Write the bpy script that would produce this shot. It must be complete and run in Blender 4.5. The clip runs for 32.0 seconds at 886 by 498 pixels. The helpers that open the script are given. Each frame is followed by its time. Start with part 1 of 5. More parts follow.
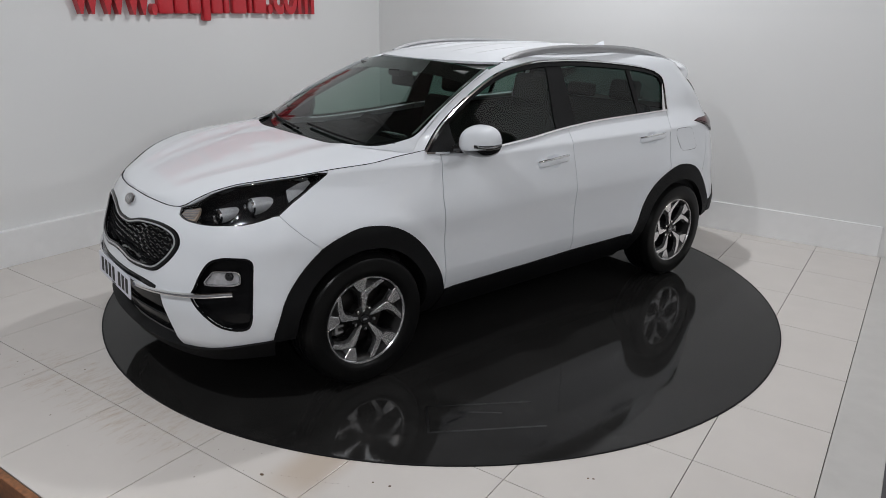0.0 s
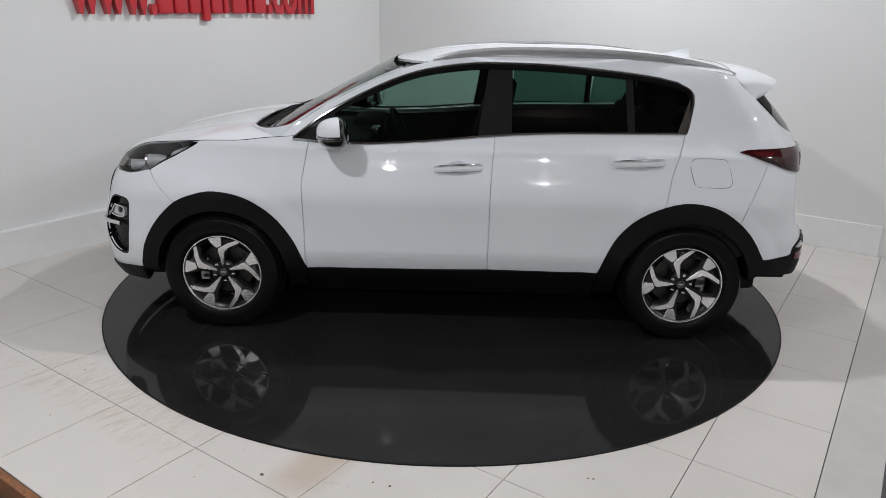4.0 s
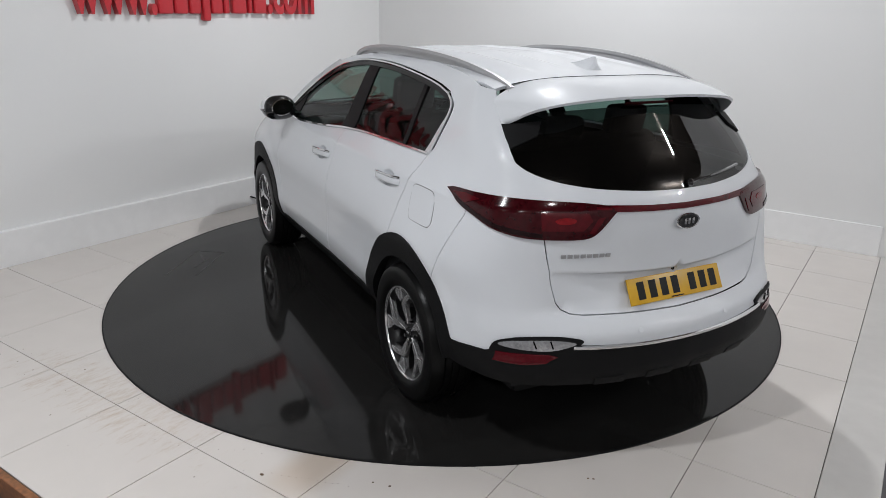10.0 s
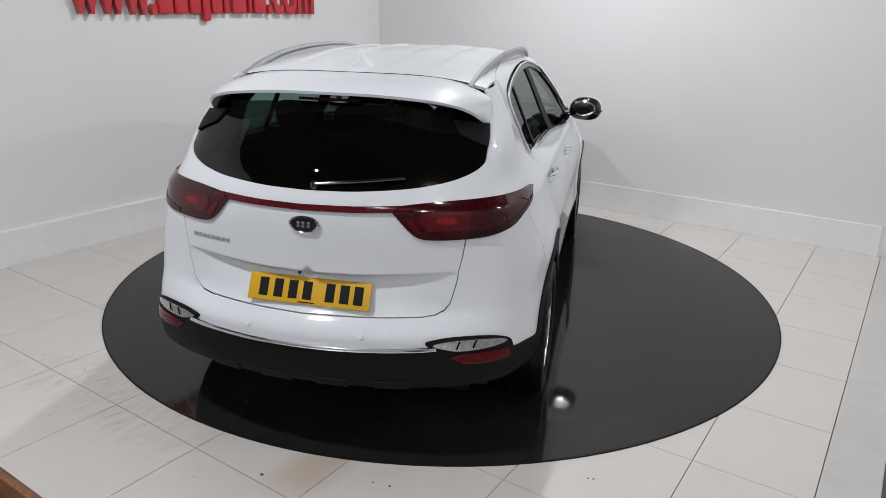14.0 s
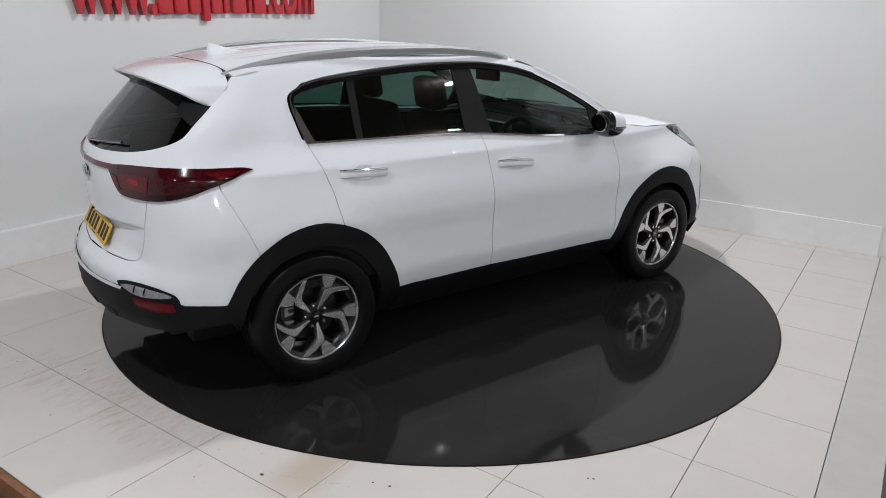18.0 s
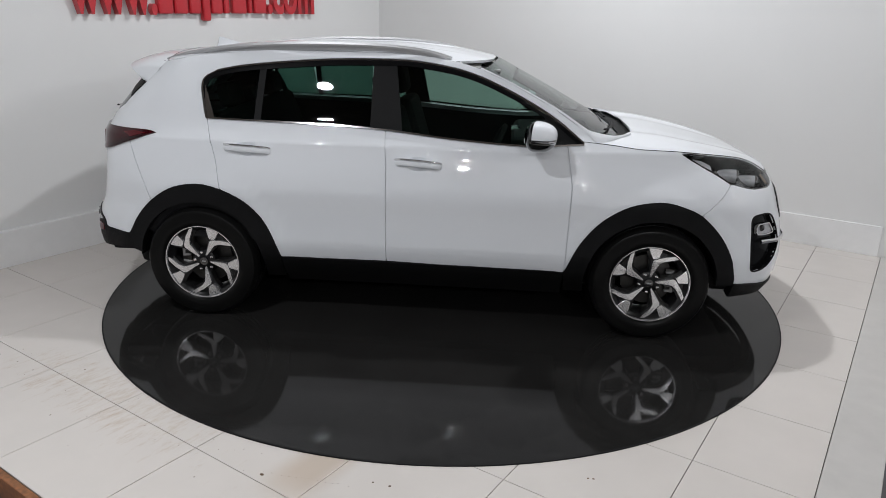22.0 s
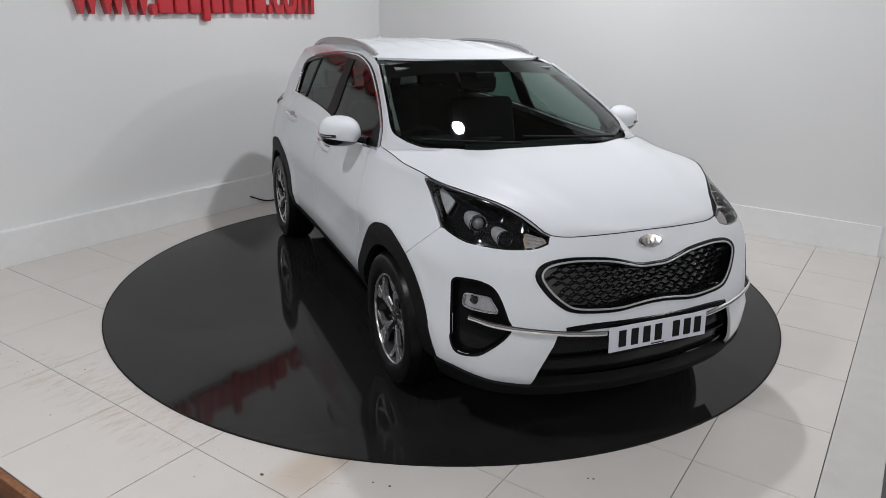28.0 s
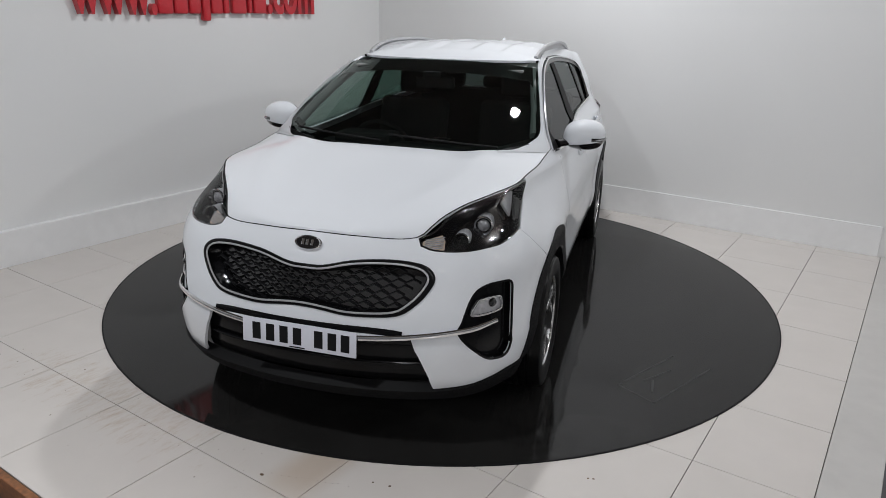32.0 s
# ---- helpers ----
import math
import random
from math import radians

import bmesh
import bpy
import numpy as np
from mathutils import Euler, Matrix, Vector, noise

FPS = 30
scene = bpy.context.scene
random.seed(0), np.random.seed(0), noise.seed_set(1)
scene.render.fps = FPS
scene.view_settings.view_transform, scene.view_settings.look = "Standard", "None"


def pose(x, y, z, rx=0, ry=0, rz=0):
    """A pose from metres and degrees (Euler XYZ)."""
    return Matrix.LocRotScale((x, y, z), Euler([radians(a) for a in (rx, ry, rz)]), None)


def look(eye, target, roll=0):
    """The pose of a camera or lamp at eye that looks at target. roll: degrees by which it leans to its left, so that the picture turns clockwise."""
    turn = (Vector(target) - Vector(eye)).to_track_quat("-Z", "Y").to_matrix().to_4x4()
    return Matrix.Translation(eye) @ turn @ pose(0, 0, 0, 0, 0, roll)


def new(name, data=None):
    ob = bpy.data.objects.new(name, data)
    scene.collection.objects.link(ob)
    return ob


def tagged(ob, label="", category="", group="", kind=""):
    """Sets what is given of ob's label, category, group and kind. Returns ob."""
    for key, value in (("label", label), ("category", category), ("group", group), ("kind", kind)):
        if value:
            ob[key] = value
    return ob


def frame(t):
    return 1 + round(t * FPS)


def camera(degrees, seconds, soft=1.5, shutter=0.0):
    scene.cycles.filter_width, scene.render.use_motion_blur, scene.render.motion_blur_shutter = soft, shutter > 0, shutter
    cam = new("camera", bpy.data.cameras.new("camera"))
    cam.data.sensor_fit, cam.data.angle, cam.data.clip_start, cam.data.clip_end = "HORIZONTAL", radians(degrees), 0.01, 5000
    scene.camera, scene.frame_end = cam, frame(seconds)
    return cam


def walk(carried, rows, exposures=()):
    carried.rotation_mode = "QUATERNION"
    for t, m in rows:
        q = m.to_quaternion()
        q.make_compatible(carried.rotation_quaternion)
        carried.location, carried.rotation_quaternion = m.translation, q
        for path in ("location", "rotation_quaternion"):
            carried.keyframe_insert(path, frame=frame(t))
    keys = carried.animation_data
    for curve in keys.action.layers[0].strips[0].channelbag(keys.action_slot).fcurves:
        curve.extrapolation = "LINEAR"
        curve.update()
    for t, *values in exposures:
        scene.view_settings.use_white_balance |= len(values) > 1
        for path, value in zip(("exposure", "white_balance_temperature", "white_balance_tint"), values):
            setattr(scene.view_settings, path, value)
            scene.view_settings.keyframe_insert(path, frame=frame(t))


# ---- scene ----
from mathutils.geometry import delaunay_2d_cdt

# ---- camera: fixed on a stand at the edge of the stage ----
cam = camera(64.87, 32.0, 0.8)
EYE = look((0.0, -4.729, 1.8006), (-0.0021, 0.0125, 0.214), 1.236)
walk(cam, [(0, EYE), (32, EYE)], [(0, -0.23), (1, -0.15), (2, 0.03), (4, -0.04), (6, -0.11), (9, -0.01), (11, 0.03), (14, 0.03), (18, 0.02), (21, 0.00), (25, -0.06), (28, -0.05), (30, 0.01), (31, -0.18), (32, -0.18)])

# ---- plan: the stage is laid out on its tile grid, a along the tiles' rows, b across ----
GRID = pose(-1.551, -1.807, 0, 0, 0, -34)
TILE = 0.597


def stage(a, b, z=0.0):
    return GRID @ Vector((a, b, z))


TURN_START, TURN_RATE = 220.272, -10.2055


def heading(t):
    return TURN_START + TURN_RATE * t


# ---- world and lamps ----
world = bpy.data.worlds.new("showroom_dark")
scene.world = world
world.use_nodes = True
world.node_tree.nodes["Background"].inputs[0].default_value = (0.75, 0.78, 0.85, 1)
world.node_tree.nodes["Background"].inputs[1].default_value = 0.02


def downlight(x, y, watts):
    """A round recessed lamp that shines straight down."""
    data = bpy.data.lights.new("downlight", "AREA")
    data.shape, data.size, data.energy, data.color = "DISK", 0.17, watts, LAMP_WHITE
    ob = new("downlight", data)
    ob.location = (x, y, 4.0)


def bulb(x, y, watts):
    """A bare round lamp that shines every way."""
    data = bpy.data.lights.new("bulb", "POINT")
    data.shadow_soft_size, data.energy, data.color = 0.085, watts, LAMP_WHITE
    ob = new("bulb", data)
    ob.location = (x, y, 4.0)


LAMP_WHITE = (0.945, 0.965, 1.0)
# over the stage and its edges, on a grid square to it
for row in ((0.65, 0.50, 84), (-1.90, -3.27, 84)):
    downlight(*row)
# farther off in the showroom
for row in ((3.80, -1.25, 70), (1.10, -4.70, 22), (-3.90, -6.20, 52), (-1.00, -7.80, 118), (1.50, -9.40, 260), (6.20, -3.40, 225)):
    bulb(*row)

# ---- materials ----


def material(name, colour, rough=0.5, metal=0.0, coat=0.0, vary=0.06, scale=8.0, bump=0.0, fine=60.0, spec=0.5, rvary=0.08):
    m = bpy.data.materials.new(name)
    m.use_nodes = True
    nt = m.node_tree
    p = nt.nodes["Principled BSDF"]
    p.inputs["Roughness"].default_value, p.inputs["Metallic"].default_value = rough, metal
    p.inputs["Coat Weight"].default_value, p.inputs["Coat Roughness"].default_value = coat, 0.012
    p.inputs["Specular IOR Level"].default_value = spec
    tc = nt.nodes.new("ShaderNodeTexCoord")
    n1, n2 = nt.nodes.new("ShaderNodeTexNoise"), nt.nodes.new("ShaderNodeTexNoise")
    n1.inputs["Scale"].default_value, n2.inputs["Scale"].default_value = scale, fine
    n1.inputs["Detail"].default_value, n2.inputs["Detail"].default_value = 5, 3
    add = nt.nodes.new("ShaderNodeMath")
    add.operation = "ADD"
    for k, n in enumerate((n1, n2)):
        nt.links.new(tc.outputs["Object"], n.inputs["Vector"])
        nt.links.new(n.outputs[0], add.inputs[k])
    ramp = nt.nodes.new("ShaderNodeMapRange")
    ramp.inputs["From Min"].default_value, ramp.inputs["From Max"].default_value = 0.6, 1.4
    nt.links.new(add.outputs[0], ramp.inputs["Value"])
    mix = nt.nodes.new("ShaderNodeMix")
    mix.data_type = "RGBA"
    mix.inputs["A"].default_value = (*[c * (1 - vary) for c in colour], 1)
    mix.inputs["B"].default_value = (*[min(1, c * (1 + vary)) for c in colour], 1)
    nt.links.new(ramp.outputs[0], mix.inputs["Factor"])
    nt.links.new(mix.outputs["Result"], p.inputs["Base Color"])
    rr = nt.nodes.new("ShaderNodeMapRange")
    rr.inputs["From Min"].default_value, rr.inputs["From Max"].default_value = 0.6, 1.4
    rr.inputs["To Min"].default_value, rr.inputs["To Max"].default_value = max(0, rough * (1 - rvary)), min(1, rough * (1 + rvary))
    nt.links.new(add.outputs[0], rr.inputs["Value"])
    nt.links.new(rr.outputs[0], p.inputs["Roughness"])
    if bump:
        b = nt.nodes.new("ShaderNodeBump")
        b.inputs["Strength"].default_value, b.inputs["Distance"].default_value = bump, 0.004
        nt.links.new(n2.outputs[0], b.inputs["Height"])
        nt.links.new(b.outputs[0], p.inputs["Normal"])
    return m


def glass(name, tint, gloss=1.0):
    m = bpy.data.materials.new(name)
    m.use_nodes = True
    nt = m.node_tree
    nt.nodes.remove(nt.nodes["Principled BSDF"])
    out = nt.nodes["Material Output"]
    tr, gl, mx, fr = (nt.nodes.new(k) for k in ("ShaderNodeBsdfTransparent", "ShaderNodeBsdfGlossy", "ShaderNodeMixShader", "ShaderNodeLayerWeight"))
    tr.inputs[0].default_value = (*tint, 1)
    gl.inputs["Color"].default_value = (gloss, gloss, gloss, 1)
    gl.inputs["Roughness"].default_value = 0.015
    po, ad = nt.nodes.new("ShaderNodeMath"), nt.nodes.new("ShaderNodeMapRange")
    po.operation = "POWER"
    po.inputs[1].default_value = 5.0
    ad.inputs["To Min"].default_value, ad.inputs["To Max"].default_value = 0.05, 0.75
    nt.links.new(fr.outputs["Facing"], po.inputs[0])
    nt.links.new(po.outputs[0], ad.inputs["Value"])
    nt.links.new(ad.outputs[0], mx.inputs[0])
    nt.links.new(tr.outputs[0], mx.inputs[1])
    nt.links.new(gl.outputs[0], mx.inputs[2])
    nt.links.new(mx.outputs[0], out.inputs[0])
    return m


PAINT = material("white_paint", (0.70, 0.72, 0.75), 0.35, coat=0.75, spec=0.1, vary=0.012, scale=3, fine=900, rvary=0.05)
TRIM = material("black_plastic", (0.0065, 0.0065, 0.007), 0.55, spec=0.13, vary=0.2, bump=0.25, fine=700, scale=14)
GLOSS = material("gloss_black", (0.008, 0.008, 0.009), 0.10, coat=1.0, vary=0.1)
CHROME = material("chrome", (0.76, 0.76, 0.77), 0.07, metal=1.0, vary=0.04)
SILVER = material("satin_silver", (0.42, 0.42, 0.43), 0.36, metal=0.45, vary=0.05)
RUBBER = material("tyre_rubber", (0.005, 0.005, 0.005), 0.30, spec=0.13, vary=0.2, bump=0.08, fine=200)
ALLOY = material("machined_alloy", (0.72, 0.72, 0.73), 0.2, metal=0.85, vary=0.06, scale=20)
ALLOY_DARK = material("black_alloy", (0.006, 0.006, 0.0065), 0.3, vary=0.15, coat=0.25, spec=0.25)
STEEL = material("brake_steel", (0.07, 0.068, 0.065), 0.45, metal=1.0, vary=0.15, scale=30)
CAST = material("cast_bracket", (0.34, 0.34, 0.34), 0.4, metal=0.6, vary=0.15, scale=40)
LINING = material("dark_interior", (0.013, 0.013, 0.014), 0.85, spec=0.2, vary=0.2, bump=0.08, fine=120)
SEAM = material("sealed_joint", (0.16, 0.16, 0.165), 0.6, vary=0.1)
SEAT = material("charcoal_fabric", (0.017, 0.017, 0.018), 0.9, spec=0.2, vary=0.2, bump=0.1, fine=150)
HEADLINER = material("grey_headliner", (0.25, 0.25, 0.245), 0.9, vary=0.05)
RED_LENS = material("red_lens", (0.036, 0.0015, 0.0035), 0.12, coat=0.45, spec=0.2, vary=0.3, scale=30)
RED_DARK = material("deep_red_lens", (0.010, 0.0006, 0.0014), 0.14, coat=0.45, spec=0.2, vary=0.2, scale=20)
RED_MID = material("mid_red_lens", (0.080, 0.0025, 0.006), 0.15, coat=0.45, spec=0.2, vary=0.25, scale=40)
RED_BRIGHT = material("bright_red_lens", (0.22, 0.004, 0.008), 0.15, coat=0.45, spec=0.2, vary=0.25, scale=60)
REFLECTOR = material("lamp_reflector", (0.55, 0.55, 0.57), 0.22, metal=0.55, vary=0.2, scale=40)
AMBER = material("amber_lens", (0.45, 0.34, 0.26), 0.2, coat=1.0, vary=0.2, scale=50)
SIGN_RED = material("sign_red", (0.50, 0.012, 0.022), 0.30, vary=0.06, coat=0.4)
PLATE_WHITE = material("plate_white", (0.66, 0.67, 0.74), 0.35, vary=0.03)
PLATE_YELLOW = material("plate_yellow", (0.62, 0.35, 0.010), 0.35, vary=0.04)
PLATE_BLACK = material("plate_ink", (0.006, 0.006, 0.007), 0.5, spec=0.2)
GLASS_CLEAR = glass("clear_glass", (0.44, 0.585, 0.53), 0.6)
GLASS_TINT = glass("privacy_glass", (0.17, 0.29, 0.25), 0.6)
GLASS_SCREEN = glass("screen_glass", (0.44, 0.51, 0.485))
GLASS_REAR = glass("rear_glass", (0.13, 0.155, 0.15))
LENS = glass("lamp_lens", (0.90, 0.91, 0.92), 0.55)
GRILLE = material("grille_plastic", (0.012, 0.012, 0.013), 0.14, coat=0.5, vary=0.1)
CORNER = material("satin_black", (0.005, 0.005, 0.0055), 0.17, spec=0.15, vary=0.1)
LAMP_GREY = material("lamp_housing", (0.46, 0.46, 0.47), 0.3, vary=0.12, scale=40, coat=0.4)
CLEAR_LAMP = material("clear_lamp", (0.42, 0.42, 0.43), 0.18, metal=0.5, coat=1.0, vary=0.35, scale=45, fine=110)
MIRROR = material("mirror_glass", (0.85, 0.85, 0.86), 0.02, metal=1.0, vary=0.0)
WALL = material("white_wall_paint", (0.74, 0.74, 0.735), 0.75, vary=0.025, scale=1.2, fine=160, bump=0.08)
SKIRT = material("white_skirting_paint", (0.80, 0.80, 0.80), 0.35, vary=0.03, scale=3, fine=12)
CEIL = material("brown_ceiling", (0.12, 0.10, 0.085), 0.9, vary=0.15)
REAR_WALL = material("grey_wall_paint", (0.45, 0.44, 0.43), 0.8, vary=0.05, scale=1)
DARK_FLOOR = material("grey_carpet", (0.14, 0.14, 0.145), 0.95, vary=0.3, fine=300)
WOOD = material("brown_wood", (0.22, 0.085, 0.03), 0.4, vary=0.6, scale=14, fine=60)


def graded_grout():
    """Grout dark along the near left of the stage, paler towards the right."""
    m = material("grey_grout", (0.05, 0.045, 0.04), 0.9, vary=0.2)
    nt = m.node_tree
    p = nt.nodes["Principled BSDF"]
    sep, fade, mix = nt.nodes.new("ShaderNodeSeparateXYZ"), nt.nodes.new("ShaderNodeMapRange"), nt.nodes.new("ShaderNodeMix")
    nt.links.new(nt.nodes["Texture Coordinate"].outputs["Object"], sep.inputs[0])
    nt.links.new(sep.outputs["X"], fade.inputs["Value"])
    fade.inputs["From Min"].default_value, fade.inputs["From Max"].default_value = 1.0, 2.0
    mix.data_type = "RGBA"
    nt.links.new(fade.outputs[0], mix.inputs["Factor"])
    nt.links.new(p.inputs["Base Color"].links[0].from_socket, mix.inputs["A"])
    mix.inputs["B"].default_value = (0.20, 0.185, 0.17, 1)
    nt.links.new(mix.outputs["Result"], p.inputs["Base Color"])
    return m


GROUT = graded_grout()
SCREED = material("painted_screed", (0.52, 0.505, 0.485), 0.35, vary=0.07, scale=2, fine=9)
DISC = material("black_disc", (0.0155, 0.015, 0.0145), 0.06, vary=0.32, scale=3, fine=260, spec=0.2, rvary=0.15)
SPECK = material("brown_dirt", (0.10, 0.06, 0.035), 0.8, vary=0.4)
SCUFF = material("dull_scuff", (0.006, 0.006, 0.006), 0.35, vary=0.3)


def tile_material():
    m = material("glazed_tile", (0.615, 0.578, 0.545), 0.25, vary=0.03, scale=0.9, fine=5, rvary=0.08)
    nt = m.node_tree
    p = nt.nodes["Principled BSDF"]
    geo = nt.nodes.new("ShaderNodeNewGeometry")
    # brown scuffs trodden in along the row of tiles before the disc
    sc = nt.nodes.new("ShaderNodeTexNoise")
    sc.inputs["Scale"].default_value, sc.inputs["Detail"].default_value, sc.inputs["Roughness"].default_value = 22, 10, 0.85
    mp = nt.nodes.new("ShaderNodeMapping")
    mp.inputs["Rotation"].default_value = (0, 0, radians(34))
    mp.inputs["Location"].default_value = (0.27, 2.37, 0)
    nt.links.new(geo.outputs["Position"], mp.inputs["Vector"])
    st = nt.nodes.new("ShaderNodeMapping")
    st.inputs["Scale"].default_value = (1.0, 0.22, 1.0)
    nt.links.new(mp.outputs[0], st.inputs["Vector"])
    nt.links.new(st.outputs[0], sc.inputs["Vector"])
    sep = nt.nodes.new("ShaderNodeSeparateXYZ")
    nt.links.new(mp.outputs[0], sep.inputs[0])
    band = []
    for axis, mid, half in (("X", -0.1, 1.6), ("Y", 0.02, 0.42), ("X", 1.10, 0.17), ("Y", 0.22, 0.32)):
        d, ab, fall = nt.nodes.new("ShaderNodeMath"), nt.nodes.new("ShaderNodeMath"), nt.nodes.new("ShaderNodeMapRange")
        d.operation, ab.operation = "SUBTRACT", "ABSOLUTE"
        d.inputs[1].default_value = mid
        nt.links.new(sep.outputs[axis], d.inputs[0])
        nt.links.new(d.outputs[0], ab.inputs[0])
        fall.interpolation_type = "SMOOTHSTEP"
        fall.inputs["From Min"].default_value, fall.inputs["From Max"].default_value = half * 0.2, half
        fall.inputs["To Min"].default_value, fall.inputs["To Max"].default_value = 1.0, 0.0
        nt.links.new(ab.outputs[0], fall.inputs["Value"])
        band.append(fall)
    both, low = nt.nodes.new("ShaderNodeMath"), nt.nodes.new("ShaderNodeMath")
    both.operation = "MULTIPLY"
    nt.links.new(band[0].outputs[0], both.inputs[0])
    nt.links.new(band[1].outputs[0], both.inputs[1])
    low.operation = "MULTIPLY_ADD"
    low.inputs[1].default_value, low.inputs[2].default_value = 0.22, 0.0
    nt.links.new(both.outputs[0], low.inputs[0])
    mul = nt.nodes.new("ShaderNodeMath")
    mul.operation = "ADD"
    nt.links.new(sc.outputs[0], mul.inputs[0])
    nt.links.new(low.outputs[0], mul.inputs[1])
    mr = nt.nodes.new("ShaderNodeMapRange")
    mr.inputs["From Min"].default_value, mr.inputs["From Max"].default_value = 0.70, 0.92
    mr.inputs["To Max"].default_value = 0.7
    nt.links.new(mul.outputs[0], mr.inputs["Value"])
    mix = nt.nodes.new("ShaderNodeMix")
    mix.data_type = "RGBA"
    old = p.inputs["Base Color"].links[0].from_socket
    mix.inputs["B"].default_value = (0.40, 0.28, 0.17, 1)
    # one browned patch at the disc's edge
    spot, most = nt.nodes.new("ShaderNodeMath"), nt.nodes.new("ShaderNodeMath")
    spot.operation, most.operation = "MULTIPLY", "MULTIPLY_ADD"
    nt.links.new(band[2].outputs[0], spot.inputs[0])
    nt.links.new(band[3].outputs[0], spot.inputs[1])
    nt.links.new(spot.outputs[0], most.inputs[0])
    most.inputs[1].default_value = 0.46
    nt.links.new(mr.outputs[0], most.inputs[2])
    nt.links.new(most.outputs[0], mix.inputs["Factor"])
    nt.links.new(old, mix.inputs["A"])
    nt.links.new(mix.outputs["Result"], p.inputs["Base Color"])
    return m


TILES = tile_material()

# ---- mesh helpers ----


def mesh_object(name, verts, faces, mat, parent=None, label="", smooth=False, normals=None):
    me = bpy.data.meshes.new(name)
    me.from_pydata([tuple(v) for v in verts], [], [tuple(f) for f in faces])
    me.materials.append(mat)
    if smooth or normals is not None:
        me.polygons.foreach_set("use_smooth", [True] * len(me.polygons))
    if normals is not None:
        me.normals_split_custom_set_from_vertices([tuple(n) for n in normals])
    me.update()
    ob = new(name, me)
    if parent is not None:
        ob.parent = parent
    if label:
        tagged(ob, label)
    return ob


def part(name, bm, mat, parent=None, label="", smooth=True, angle=35):
    bmesh.ops.recalc_face_normals(bm, faces=bm.faces)
    me = bpy.data.meshes.new(name)
    bm.to_mesh(me)
    bm.free()
    me.materials.append(mat)
    if smooth:
        me.polygons.foreach_set("use_smooth", [True] * len(me.polygons))
        me.set_sharp_from_angle(angle=radians(angle))
    ob = new(name, me)
    if parent is not None:
        ob.parent = parent
    if label:
        tagged(ob, label)
    return ob


def box_bm(lo, hi, bevel=0.0, seg=2, bm=None):
    bm = bm or bmesh.new()
    made = bmesh.ops.create_cube(bm, size=1)["verts"]
    c = [(a + b) / 2 for a, b in zip(lo, hi)]
    d = [b - a for a, b in zip(lo, hi)]
    for v in made:
        v.co = Vector((c[0] + v.co.x * d[0], c[1] + v.co.y * d[1], c[2] + v.co.z * d[2]))
    if bevel:
        es = list({e for v in made for e in v.link_edges})
        bmesh.ops.bevel(bm, geom=es, offset=bevel, segments=seg, affect="EDGES", profile=0.6)
    return bm


def spline(pts, n=8, closed=False):
    """Catmull-Rom points through pts, n to a span."""
    p = [Vector(q) for q in pts]
    out = []
    last = len(p) if closed else len(p) - 1
    for i in range(last):
        if closed:
            a, b, c, d = (p[(i + k) % len(p)] for k in (-1, 0, 1, 2))
        else:
            b, c = p[i], p[i + 1]
            a = p[i - 1] if i else b * 2 - c
            d = p[i + 2] if i + 2 < len(p) else c * 2 - b
        for k in range(n):
            t = k / n
            out.append(0.5 * (2 * b + (c - a) * t + (2 * a - 5 * b + 4 * c - d) * t * t + (3 * b - a - 3 * c + d) * t ** 3))
    if not closed:
        out.append(p[-1])
    return out


def table(rows):
    """A smooth function of one number through the rows (x, y), monotone cubic."""
    xs = np.array([r[0] for r in rows], float)
    ys = np.array([r[1] for r in rows], float)
    if xs[0] > xs[-1]:
        xs, ys = xs[::-1], ys[::-1]
    h = np.diff(xs)
    s = np.diff(ys) / h
    m = np.zeros(len(xs))
    m[0], m[-1] = s[0], s[-1]
    for i in range(1, len(xs) - 1):
        m[i] = 0 if s[i - 1] * s[i] <= 0 else 2 * s[i - 1] * s[i] / (s[i - 1] + s[i])
    def f(x):
        i = min(max(int(np.searchsorted(xs, x)) - 1, 0), len(xs) - 2)
        t = (x - xs[i]) / h[i]
        if t < 0:
            return ys[0] + m[0] * (x - xs[0])
        if t > 1:
            return ys[-1] + m[-1] * (x - xs[-1])
        return (ys[i] * (1 + 2 * t) * (1 - t) ** 2 + h[i] * m[i] * t * (1 - t) ** 2 + ys[i + 1] * t * t * (3 - 2 * t) + h[i] * m[i + 1] * t * t * (t - 1))
    return f


def sweep(path, section, closed=False, up=None):
    """A bmesh: the section (points across and up) carried along path."""
    bm = bmesh.new()
    n, rings = len(path), []
    for i, p in enumerate(path):
        a = path[i - 1] if (i or closed) else path[i]
        b = path[(i + 1) % n] if (i < n - 1 or closed) else path[i]
        t = (Vector(b) - Vector(a)).normalized()
        w = Vector(up(Vector(p)) if up else (0, 0, 1))
        side = t.cross(w).normalized()
        w = side.cross(t).normalized()
        rings.append([bm.verts.new(Vector(p) + side * s[0] + w * s[1]) for s in section])
    k = len(section)
    for i in range(n if closed else n - 1):
        r0, r1 = rings[i], rings[(i + 1) % n]
        for j in range(k):
            bm.faces.new((r0[j], r0[(j + 1) % k], r1[(j + 1) % k], r1[j]))
    if not closed:
        bm.faces.new(rings[0]), bm.faces.new(rings[-1][::-1])
    return bm


def oval(rx, ry, n=8):
    return [(rx * math.cos(2 * math.pi * k / n), ry * math.sin(2 * math.pi * k / n)) for k in range(n)]


